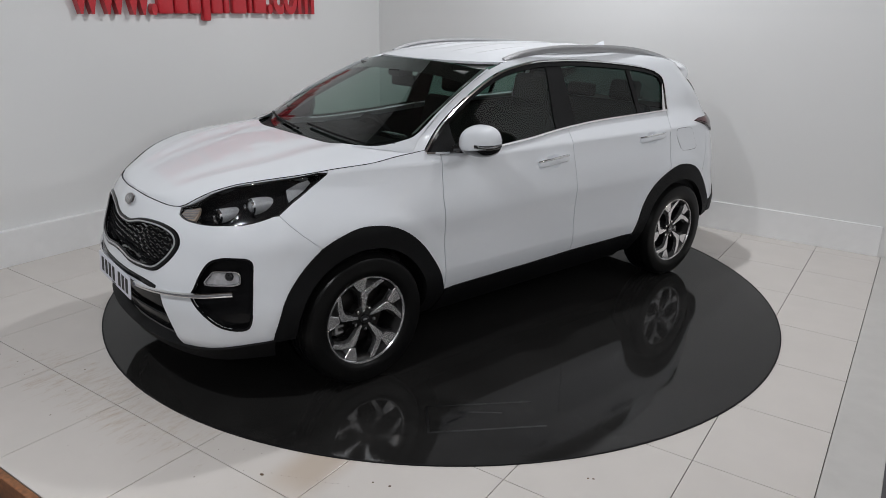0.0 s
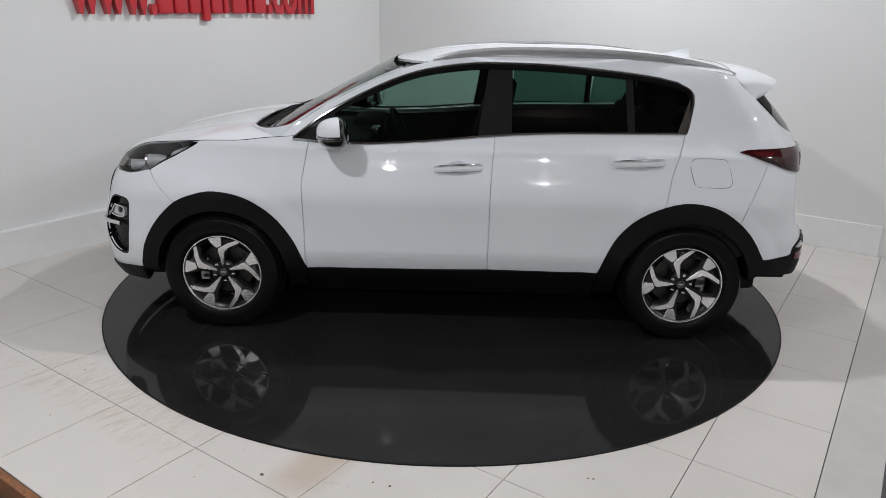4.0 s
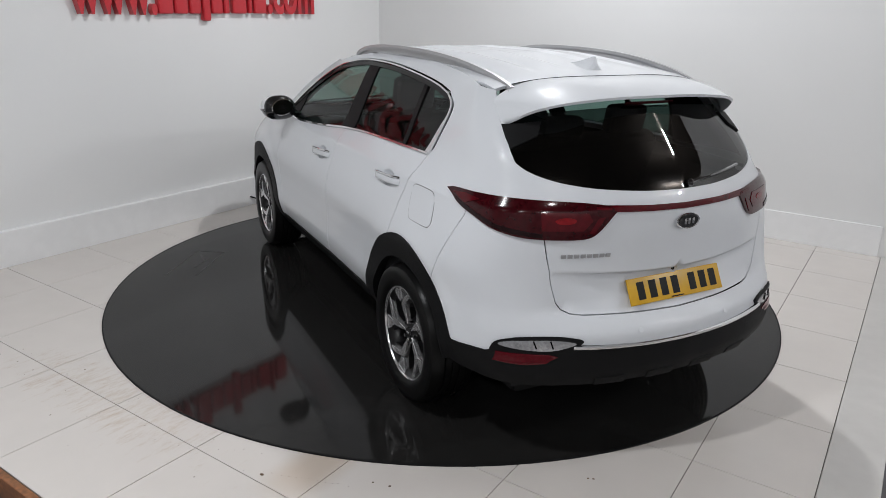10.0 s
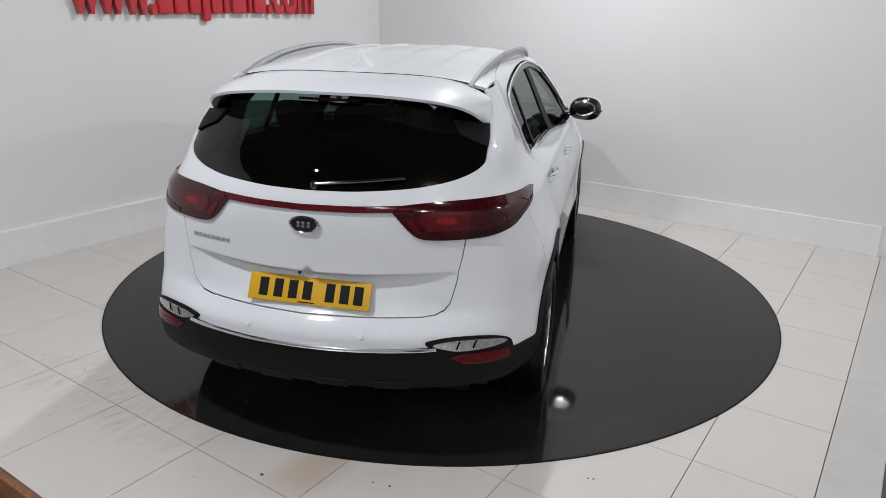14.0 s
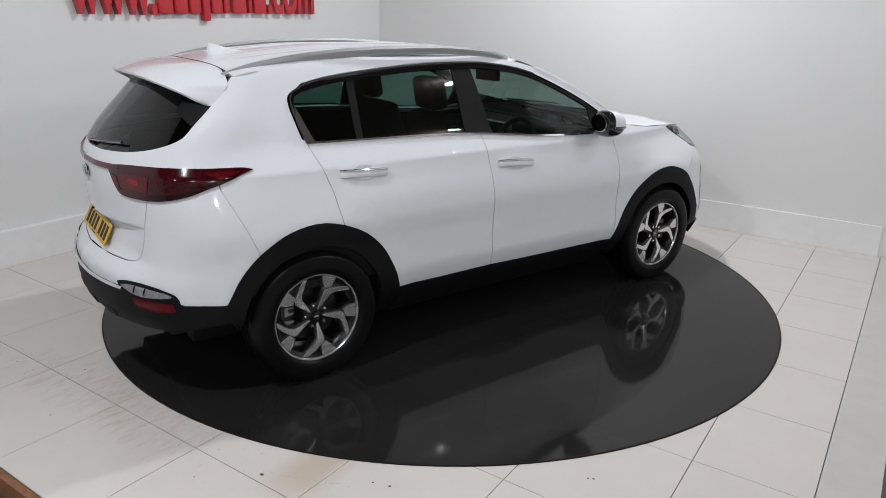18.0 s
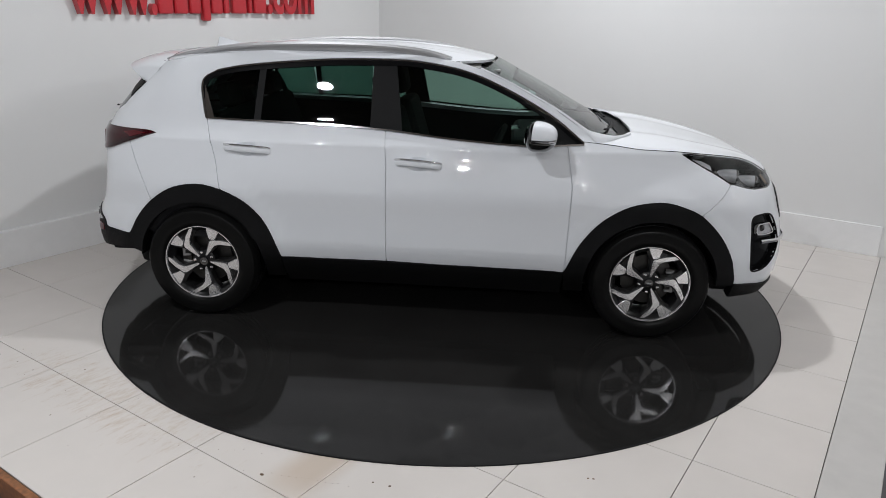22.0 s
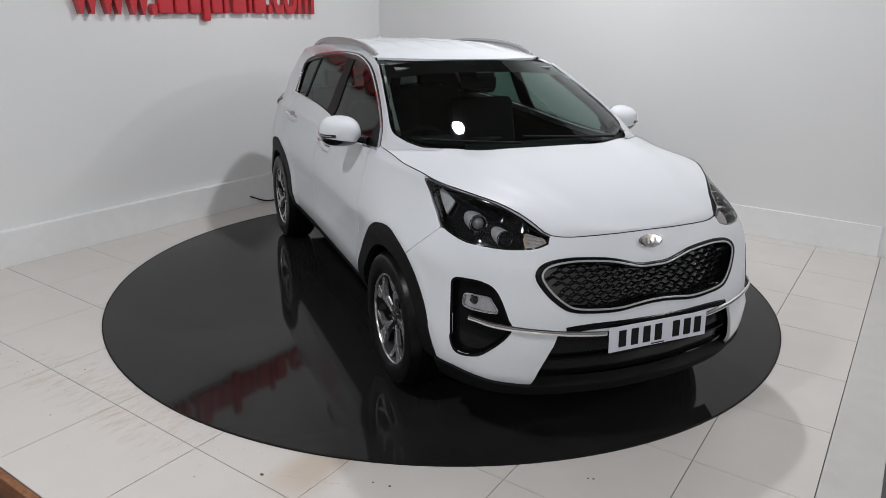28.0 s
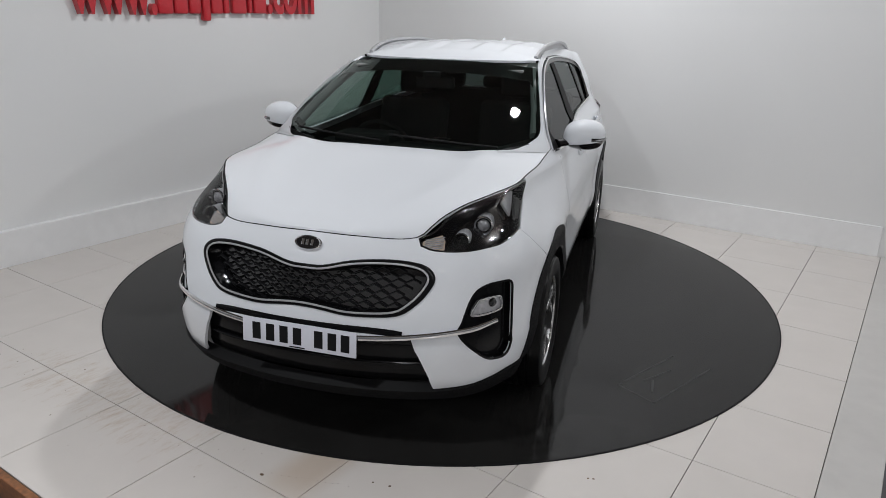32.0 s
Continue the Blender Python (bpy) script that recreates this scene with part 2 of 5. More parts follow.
def lathe(profile, n=48, axis="y"):
    """A bmesh: profile points (radius, along) turned round the y axis."""
    bm = bmesh.new()
    rings = []
    for r, h in profile:
        rings.append([bm.verts.new((r * math.cos(2 * math.pi * k / n), h, r * math.sin(2 * math.pi * k / n))) for k in range(n)])
    for a, b in zip(rings, rings[1:]):
        for k in range(n):
            bm.faces.new((a[k], a[(k + 1) % n], b[(k + 1) % n], b[k]))
    return bm


def moved(bm, m):
    bmesh.ops.transform(bm, matrix=m, verts=bm.verts)
    return bm


def prism(poly, y0, y1, bevel=0.0):
    """A bmesh: a polygon in x, z pushed from y0 to y1."""
    bm = bmesh.new()
    lo = [bm.verts.new((p[0], y0, p[1])) for p in poly]
    hi = [bm.verts.new((p[0], y1, p[1])) for p in poly]
    bm.faces.new(lo)
    top = bm.faces.new(hi[::-1])
    n = len(poly)
    for i in range(n):
        bm.faces.new((lo[i], hi[i], hi[(i + 1) % n], lo[(i + 1) % n]))
    if bevel:
        bmesh.ops.bevel(bm, geom=list(top.edges), offset=bevel, segments=1, affect="EDGES")
    return bm

# ---- the stage and the room ----


def flat_box(name, a0, a1, b0, b1, z0, z1, mat, bevel=0.0, parent=None):
    ob = part(name, box_bm((a0, b0, z0), (a1, b1, z1), bevel), mat, parent, smooth=False)
    if parent is None:
        ob.matrix_world = GRID
    return ob


DISC_R = 2.236
A0, A1, B0, B1 = -2.36, 2.86, -0.553, 4.935


def build_room():
    floor = flat_box("floor", A0 - 0.1, A1, B0, B1 + 0.05, -0.16, -0.006, GROUT)
    tagged(floor, "pale glazed square floor tiles with dark joints", "floor", kind="structure")
    for i in range(-4, 5):
        for j in range(-1, 9):
            a0, a1 = max(i * TILE, A0), min((i + 1) * TILE, A1)
            b0, b1 = max(j * TILE, B0), min((j + 1) * TILE, B1)
            if a1 - a0 < 0.03 or b1 - b0 < 0.03:
                continue
            g = 0.0018
            far = max((stage(a, b)).length for a in (a0, a1) for b in (b0, b1))
            if far < DISC_R - 0.05:
                continue
            flat_box("tile", a0 + g, a1 - g, b0 + g, b1 - g, -0.012, 0.0, TILES, 0.0012, floor).matrix_parent_inverse.identity()
    border = flat_box("platform_border", A1 + 0.0016, 3.08, B0, B1, -0.16, 0.006, SCREED, 0.006)
    tagged(border, "smooth grey painted strip along the tiled stage", "floor border", kind="structure")
    wood = flat_box("stage_edging", A0, 3.08, B0 - 0.035, B0 - 0.002, -0.16, -0.001, WOOD, 0.004)
    tagged(wood, "reddish brown wooden edging along the stage front", "edging", kind="structure")
    ground = flat_box("ground", -9, 9, -9, 9, -0.3, -0.162, DARK_FLOOR)
    tagged(ground, "grey carpet of the showroom below the stage", "floor", kind="structure")
    H = 4.2
    for name, box, mat, label in (
        ("wall_left", (-2.62, -2.42, -9, 5.15, -0.2, H), WALL, "plain white painted wall carrying a red sign"),
        ("wall_right", (-2.42, 9.2, 4.95, 5.15, -0.2, H), WALL, "plain white painted wall behind the turntable"),
        ("wall_east", (9.0, 9.2, -9, 4.95, -0.2, H), REAR_WALL, "grey far wall of the showroom"),
        ("wall_south", (-2.42, 9.0, -9.2, -9, -0.2, H), REAR_WALL, "grey rear wall of the showroom"),
    ):
        tagged(flat_box(name, *box, mat), label, "wall", kind="structure")
    tagged(flat_box("ceiling", -2.62, 9.2, -9.2, 5.15, H, H + 0.1, CEIL), "brown showroom ceiling", "ceiling", kind="structure")
    tagged(flat_box("baseboard_left", -2.42, A0, B0, B1 + 0.013, -0.004, 0.262, SKIRT, 0.004), "tall white painted skirting board", "skirting", kind="structure")
    tagged(flat_box("baseboard_right", A0 + 0.001, 2.83, B1, 4.95, -0.004, 0.25, SKIRT, 0.004), "tall white painted skirting board", "skirting", kind="structure")


build_room()


# scraped lines on the disc
SCUFFS = [[(0.76, 1.589), (1.196, 1.31), (1.325, 1.489), (0.858, 1.783)], [(0.944, 1.575), (1.104, 1.439)], [(1.083, 1.483), (1.222, 1.48)]]


def build_turntable():
    bm = lathe([(0.0, -0.02), (DISC_R, -0.02), (DISC_R, 0.0012), (DISC_R - 0.003, 0.004), (0.0, 0.004)], 160)
    moved(bm, Matrix.Rotation(radians(90), 4, "X"))
    bmesh.ops.remove_doubles(bm, verts=bm.verts, dist=1e-5)
    ob = part("turntable", bm, DISC)
    tagged(ob, "round glossy black turntable set in the tiled floor", "turntable")
    ring = moved(lathe([(DISC_R + 0.001, -0.02), (DISC_R + 0.001, 0.0045), (DISC_R + 0.0005, 0.0055), (DISC_R - 0.006, 0.0055), (DISC_R - 0.0065, 0.0035)], 160), Matrix.Rotation(radians(90), 4, "X"))
    part("edge_trim", ring, TRIM, ob, "thin black edging ring")
    for chain in SCUFFS:
        for (x0, y0), (x1, y1) in zip(chain, chain[1:]):
            d = Vector((x1 - x0, y1 - y0, 0))
            bm = box_bm((0, -0.006, 0.0035), (d.length, 0.006, 0.0048))
            moved(bm, Matrix.Translation((x0, y0, 0)) @ Matrix.Rotation(math.atan2(d.y, d.x), 4, "Z"))
            part("scuff_mark", bm, SCUFF, ob, "dull scraped mark", smooth=False)
    return ob


turntable = build_turntable()


def build_sign():
    root = new("wall_sign")
    root.matrix_world = GRID @ pose(-2.42, 0, 0, 0, 0, 0)
    tagged(root, "raised red lettering fixed to the white wall", "sign")

    def words(text, b0, b1, z, tall):
        cu = bpy.data.curves.new("letters", "FONT")
        cu.body, cu.extrude, cu.offset, cu.bevel_depth = text, 0.03, 0.022, 0.0
        tmp = bpy.data.objects.new("letters", cu)
        scene.collection.objects.link(tmp)
        me = bpy.data.meshes.new_from_object(tmp.evaluated_get(bpy.context.evaluated_depsgraph_get()))
        bpy.data.objects.remove(tmp)
        co = np.array([v.co[:] for v in me.vertices])
        x0, x1 = co[:, 0].min(), co[:, 0].max()
        y1 = co[:, 1].max()
        y0 = co[:, 1].min()
        for v in me.vertices:
            b = b0 + (v.co.x - x0) / (x1 - x0) * (b1 - b0)
            v.co = Vector((0.004 + 0.033 + v.co.z, b, z + (v.co.y - y0) / (y1 - y0) * tall))
        me.materials.append(SIGN_RED)
        me.update()
        ob = new("letters", me)
        ob.parent = root

    words("www.", 1.352, 2.058, 1.758, 0.27)
    words(".com", 3.236, 3.843, 1.782, 0.27)
    # the name between them stays as plain blocks
    for b0, b1, low, tall in ((2.072, 2.214, 0, 0.36), (2.23, 2.357, 0, 0.27), (2.378, 2.489, 0, 0.27), (2.508, 2.585, -0.06, 0.42), (2.602, 2.716, 0, 0.27), (2.733, 2.793, 0, 0.27), (2.828, 2.983, 0, 0.27), (3.007, 3.05, 0, 0.36), (3.074, 3.22, 0, 0.27)):
        z = 1.7685 + (b0 - 2.07) * 0.0155
        bm = box_bm((0.006, b0, z + low), (0.066, b1, z + tall), 0.02, 3)
        part("letter_block", bm, SIGN_RED, root)


build_sign()


def build_specks():
    """Bits of dirt left on the tiles before the disc."""
    rng = random.Random(7)
    spots = [(0.97, 0.04, 0.010), (-0.44, 0.39, 0.006), (-0.45, 0.10, 0.005), (1.37, 0.27, 0.006), (1.44, 0.29, 0.007), (2.07, 0.81, 0.006), (2.09, 0.82, 0.006), (-0.82, -0.06, 0.004), (-0.66, -0.06, 0.004), (-0.16, -0.23, 0.005), (0.76, -0.13, 0.004)]
    for k in range(60):
        a = rng.uniform(-1.3, 1.2)
        spots.append((a, 0.02 + rng.gauss(0, 0.16) + 0.1 * a, rng.uniform(0.0012, 0.0035)))
    for k in range(12):
        spots.append((0.97 + 0.03 * k + rng.uniform(-0.01, 0.01), 0.06 + 0.012 * k, rng.uniform(0.001, 0.003)))
    bm = bmesh.new()
    for a, b, r in spots:
        if stage(a, b).length < DISC_R + 0.02 or b < B0 + 0.02:
            continue
        n = 7
        ring = [bm.verts.new((a + r * rng.uniform(0.6, 1.2) * math.cos(6.283 * i / n), b + r * rng.uniform(0.5, 1.1) * math.sin(6.283 * i / n), 0.0004)) for i in range(n)]
        tip = bm.verts.new((a, b, 0.0006 + r * 0.35))
        for i in range(n):
            bm.faces.new((ring[i], ring[(i + 1) % n], tip))
    ob = part("dirt_specks", bm, SPECK)
    ob.matrix_world = GRID
    tagged(ob, "small brown bits of dirt on the pale tiles", "dirt", kind="stuff")


build_specks()


def build_cable():
    p = spline([stage(-2.357, 2.87, 0.085), stage(-2.335, 2.92, 0.062), stage(-2.325, 2.98, 0.034), stage(-2.31, 3.05, 0.016), stage(-2.30, 3.12, 0.010), stage(-2.31, 3.19, 0.012)], 6)
    bm = sweep(p[:-6], oval(0.012, 0.007, 6))
    ob = part("power_cable", bm, TRIM)
    tagged(ob, "short black cable lying at the skirting", "cable")


build_cable()

# ---- the car: x forward, y to its left, z up, origin on the ground midway between the axles ----
# plan outline at bumper height, from the nose round the left side to the tail
PLAN = spline([(2.25, 0), (2.24, 0.2), (2.19, 0.47), (2.09, 0.685), (1.93, 0.815), (1.74, 0.885), (1.4, 0.914), (0.9, 0.916), (0.0, 0.908), (-0.8, 0.908), (-1.3, 0.915),
               (-1.6, 0.905), (-1.85, 0.868), (-2.03, 0.763), (-2.15, 0.52), (-2.215, 0.25), (-2.235, 0)], 12)
_len = [0.0]
for _a, _b in zip(PLAN, PLAN[1:]):
    _len.append(_len[-1] + (_b - _a).length)
ARC = np.array(_len)
PX, PY = np.array([p[0] for p in PLAN]), np.array([p[1] for p in PLAN])
TAIL = float(ARC[-1])
NOSE_IN = table([(0.15, -0.12), (0.22, -0.09), (0.28, -0.05), (0.36, -0.01), (0.5, 0), (0.62, -0.015), (0.75, -0.055), (0.85, -0.09), (0.935, -0.14), (1.0, -0.21), (1.1, -0.34), (1.2, -0.46), (1.6, -0.9)])
TAIL_IN = table([(0.15, 0.14), (0.3, 0.06), (0.45, 0.0), (0.58, 0.0), (0.63, 0.03), (0.69, 0.085), (0.85, 0.09), (1.0, 0.085), (1.08, 0.09), (1.15, 0.12), (1.21, 0.155), (1.3, 0.235), (1.4, 0.325), (1.47, 0.385), (1.6, 0.5)])
TAIL_SIDE = table([(0.15, 0.14), (0.3, 0.06), (0.45, 0.0), (0.58, 0.006), (0.63, 0.024), (0.69, 0.05), (0.85, 0.083), (1.0, 0.085), (1.08, 0.09), (1.6, 0.5)])
SIDE_IN = table([(0.15, 0.22), (0.25, 0.13), (0.33, 0.066), (0.4, 0.027), (0.44, 0.016), (0.475, 0.0095), (0.5, 0.0075), (0.54, 0.0095), (0.6, 0.0125), (0.68, 0.012), (0.8, 0.004), (0.88, 0.017), (0.96, 0.04), (1.04, 0.066), (1.078, 0.074), (1.092, 0.084), (1.2, 0.16), (1.3, 0.205), (1.4, 0.25), (1.5, 0.298), (1.55, 0.33), (1.6, 0.385)])


def ease(t):
    t = min(max(t, 0.0), 1.0)
    return t * t * (3 - 2 * t)


def ledge(y):
    """Height of the fold across the tailgate above the plate."""
    return 0.848 - 0.028 * (1 - (y / 0.6) ** 2)


def shell(s, z):
    """The body's outer skin: s metres round the plan from the nose (negative: the right side; past the tail it goes on round), z height."""
    sign = 1
    if s < 0:
        s, sign = -s, -1
    if s > TAIL:
        s, sign = 2 * TAIL - s, -sign
    x, y = float(np.interp(s, ARC, PX)), float(np.interp(s, ARC, PY))
    f, r = ease((x - 1.25) / 0.9), ease((-1.25 - x) / 0.85)
    back = TAIL_IN(z)
    if x < 0 and z < 1.0:
        back += (TAIL_SIDE(z) - back) * ease((y - 0.48) / 0.25)
    x2 = x + NOSE_IN(z) * f + back * r
    if x < -1.85 and y < 0.6 and 0.64 < z < 0.86:
        # the plate sits in a recess under a curved ledge
        k = 1 - (y / 0.6) ** 2
        dz = ledge(y) - z
        x2 += 0.042 * k * ease(dz / 0.010) * (1 - ease((dz - 0.02) / 0.135))
    side = SIDE_IN(z)
    if z < 0.5:
        side *= 1 - 0.75 * max(f, r)
    side += 0.062 * ease((x2 - 0.85) / 0.6) * ease((z - 0.79) / 0.28)
    # the flanks flare out round the wheel arches
    side -= 0.009 * (1 - ease((math.hypot(abs(x) - 1.335, z - 0.345) - 0.50) / 0.09)) if z < 1.0 else 0
    wide = 1 + 0.09 * r * ease((z - 1.1) / 0.25)
    return Vector((x2, sign * y * wide * (1 - side / 0.91), z))


_scan = np.linspace(0, TAIL, 500)


def at_x(x, z):
    """The place on the skin (s, z) with that x, on the left."""
    xs = np.array([shell(s, z).x for s in _scan[::5]])
    s = float(np.interp(-x, -xs, _scan[::5]))
    return Vector((s, z))


def at_y(y, z, rear=False):
    """The place on the skin (s, z) of the nose or the tail with that y."""
    ss = _scan[-160:] if rear else _scan[:160]
    ys = np.array([abs(shell(s, z).y) for s in ss[::4]])
    s = float(np.interp(abs(y), ys[::-1], ss[::4][::-1]) if rear else np.interp(abs(y), ys, ss[::4]))
    if rear:
        return Vector((2 * TAIL - s, z)) if y < 0 else Vector((s, z))
    return Vector((-s if y < 0 else s, z))


def even_odd(q, poly):
    """Which of the points q lie inside the polygon."""
    inside = np.zeros(len(q), bool)
    n = len(poly)
    for i in range(n):
        (x0, y0), (x1, y1) = poly[i], poly[(i + 1) % n]
        if y0 == y1:
            continue
        cross = ((y0 > q[:, 1]) != (y1 > q[:, 1])) & (q[:, 0] < (x1 - x0) * (q[:, 1] - y0) / (y1 - y0) + x0)
        inside ^= cross
    return inside


def dense(poly, step):
    out = []
    n = len(poly)
    for i in range(n):
        a, b = Vector(poly[i][:2]), Vector(poly[(i + 1) % n][:2])
        k = max(1, int(math.ceil((b - a).length / step)))
        out += [a.lerp(b, j / k) for j in range(k)]
    return out


def skin(surf, u, v, lift=0.0):
    e = 0.004
    p = surf(u, v)
    n = (surf(u + e, v) - surf(u - e, v)).cross(surf(u, v + e) - surf(u, v - e))
    n = n.normalized() if n.length > 1e-12 else Vector((0, 0, 1))
    return p, n


def panel(name, poly, mat, parent, surf=shell, holes=(), step=0.05, lift=0.0, rim=0.014, label="", both=False, out=1, extra=()):
    """A piece of a surface inside a polygon of its two coordinates, with turned-in edges. both: also its mirror image on the other side."""
    loops = [dense(p, step * 0.7) for p in (poly, *holes)]
    polys = [[(p[0], p[1]) for p in lp] for lp in loops]
    pts = [Vector(p) for lp in polys for p in lp]
    edges, k = [], 0
    for lp in polys:
        m = len(lp)
        edges += [(k + i, k + (i + 1) % m) for i in range(m)]
        k += m
    arr = np.array([p[:] for p in pts])
    lo, hi = arr.min(0), arr.max(0)
    gx, gy = np.meshgrid(np.arange(lo[0] + step * 0.5, hi[0], step), np.arange(lo[1] + step * 0.5, hi[1], step))
    q = np.stack([gx.ravel(), gy.ravel()], -1)
    if len(q):
        keep = even_odd(q, polys[0])
        for h in polys[1:]:
            keep &= ~even_odd(q, h)
        q = q[keep]
    if surf is shell:
        us = np.arange(lo[0] + step * 0.3, hi[0], step)
        crease = np.array([(u, z) for z in (0.449, 0.459, 0.474, 0.49, 1.070, 1.079, 1.092, 1.10) for u in us])
        keep = even_odd(crease, polys[0])
        for h in polys[1:]:
            keep &= ~even_odd(crease, h)
        q = np.concatenate([q[((q[:, 1] < 1.062) | (q[:, 1] > 1.108)) & ((q[:, 1] < 0.437) | (q[:, 1] > 0.498))], crease[keep]]) if len(q) else crease[keep]
    if len(extra):
        e = np.array(extra)
        near = np.min(np.linalg.norm(q[:, None] - e[None], axis=2), axis=1)
        q = np.concatenate([q[near > step * 0.4], e])
    if len(q):
        d = np.min(np.linalg.norm(q[:, None] - arr[None], axis=2), axis=1)
        q = q[d > step * 0.2]
    pts += [Vector(p) for p in q]
    co, _, faces, _, _, _ = delaunay_2d_cdt(pts, edges, [], 0, 1e-6)
    cen = np.array([[sum(co[i][j] for i in f) / 3 for j in (0, 1)] for f in faces])
    keep = even_odd(cen, polys[0])
    for h in polys[1:]:
        keep &= ~even_odd(cen, h)
    faces = [list(f) for f, ok in zip(faces, keep) if ok]
    P, N = [], []
    for c in co:
        p, n = skin(surf, c[0], c[1])
        P.append(p + n * (lift * out))
        N.append(n * out)
    count = {}
    for f in faces:
        a, b, c = (P[i] for i in f)
        if (b - a).cross(c - a).dot(N[f[0]]) < 0:
            f.reverse()
        for i in range(3):
            e = (f[i], f[(i + 1) % 3])
            count[tuple(sorted(e))] = None if tuple(sorted(e)) in count else e
    rims = {}
    if rim:
        for e in count.values():
            if e is None:
                continue
            a, b = e
            side = (P[b] - P[a]).cross(N[a]).normalized()
            ids = []
            for i in (a, b):
                if i not in rims:
                    rims[i] = (len(P), len(P) + 1)
                    P += [P[i].copy(), P[i] - N[i] * rim]
                    N += [Vector(), Vector()]
                for j in rims[i]:
                    N[j] = N[j] + side
                ids.append(rims[i])
            faces.append([ids[0][0], ids[0][1], ids[1][1], ids[1][0]])
    N = [n.normalized() if n.length > 0 else Vector((0, 0, 1)) for n in N]
    ob = mesh_object(name, P, faces, mat, parent, label, normals=N)
    if not both:
        return ob
    flip = lambda v: (v[0], -v[1], v[2])
    twin = mesh_object(name, [flip(p) for p in P], [f[::-1] for f in faces], mat, parent, label, normals=[flip(n) for n in N])
    return ob, twin


def mirrored(bm):
    b2 = bm.copy()
    bmesh.ops.transform(b2, matrix=Matrix.Diagonal((1, -1, 1, 1)), verts=b2.verts)
    bmesh.ops.reverse_faces(b2, faces=b2.faces)
    return b2


def pair(name, bm, mat, parents, label="", **kw):
    b2 = mirrored(bm)
    ps = parents if isinstance(parents, tuple) else (parents, parents)
    return part(name, bm, mat, ps[0], label, **kw), part(name, b2, mat, ps[1], label, **kw)


def on_skin(s, z, lift=0.0, surf=shell):
    p, n = skin(surf, s, z)
    return p + n * lift


def X(*pts):
    return [at_x(x, z) for x, z in pts]


def Yf(*pts):
    return [at_y(y, z) for y, z in pts]


def Yr(*pts):
    return [at_y(y, z, True) for y, z in pts]


WHEEL_X, WHEEL_Z, TYRE_R = 1.335, 0.343, 0.343
FRONT_ARCH = [tuple(p) for p in spline([(0.838, 0.39), (0.905, 0.55), (1.02, 0.70), (1.17, 0.80), (1.34, 0.832), (1.47, 0.81), (1.58, 0.76), (1.69, 0.655), (1.77, 0.53), (1.815, 0.385)], 4)]
REAR_ARCH = [tuple(p) for p in spline([(-0.845, 0.40), (-0.89, 0.53), (-0.965, 0.66), (-1.09, 0.765), (-1.28, 0.83), (-1.46, 0.81), (-1.60, 0.73), (-1.70, 0.63), (-1.775, 0.51)], 4)]
HOOD_EDGE = [Vector(p) for p in (*Yf((0, 0.942), (0.2, 0.939), (0.36, 0.936), (0.445, 0.944)), *X((1.99, 0.974), (1.918, 1.012), (1.80, 1.052), (1.6, 1.085), (1.46, 1.097), (1.24, 1.106), (1.06, 1.128), (0.9, 1.142)))]
EDGE_Z = table([(p[0], p[1]) for p in HOOD_EDGE])
S_HOOD = HOOD_EDGE[-1][0]


def hood_line(s0, s1, n=24, drop=0.0):
    return [Vector((s, EDGE_Z(abs(s)) - drop)) for s in np.linspace(s0, s1, n)]


_he = [shell(s, EDGE_Z(s)) for s in np.linspace(0, S_HOOD, 80)]
HX, HY, HZ = (np.array([p[k] for p in _he]) for k in range(3))
HOOD_MID = table([(2.108, 0.942), (2.07, 0.966), (2.0, 1.0), (1.85, 1.045), (1.6, 1.10), (1.35, 1.142), (1.1, 1.160), (0.8, 1.17)])


def hood_surface(x, y):
    ye = float(np.interp(-x, -HX, HY))
    ze = float(np.interp(-x, -HX, HZ))
    v = min(abs(y) / max(ye, 1e-4), 1.3)
    c = max(HOOD_MID(x) - ze, 0.0)
    z = ze + c * (1 - v ** 7) if v < 1 else ze - (v - 1) * 0.1
    away = min(max((2.05 - x) / 0.3, 0), 1)
    z += 0.007 * away * math.exp(-((v - 0.66) / 0.09) ** 2) - 0.004 * away * math.exp(-((v - 0.45) / 0.12) ** 2)
    return Vector((x, y, z))


# windscreen: y across, z up
def screen_surface(y, z):
    t = (z - 1.11) / 0.44
    wrap = (0.10 - 0.3 * t + 0.32 * t * t) * (abs(y) / (0.77 - 0.17 * t)) ** 6
    return Vector((1.20 - 0.82 * t + 0.05 * t * (1 - t) - (0.10 + 0.14 * t) * y * y - wrap, y, z))


ROOF_MID = table([(0.36, 1.548), (0.1, 1.597), (-0.3, 1.627), (-0.8, 1.627), (-1.2, 1.603), (-1.6, 1.557), (-1.9, 1.505), (-2.0, 1.487)])
ROOF_SIDE = table([(0.29, 1.518), (0.1, 1.551), (-0.3, 1.588), (-0.8, 1.585), (-1.2, 1.560), (-1.58, 1.505), (-1.9, 1.42)])


def at_x_fast(x, z):
    xs = np.array([shell(s, z).x for s in _scan[::12]])
    return float(np.interp(-x, -xs, _scan[::12]))


_roof_x = np.linspace(-2.1, 0.5, 80)
_roof_y = np.array([shell(at_x_fast(x, ROOF_SIDE(x)), ROOF_SIDE(x)).y for x in _roof_x])


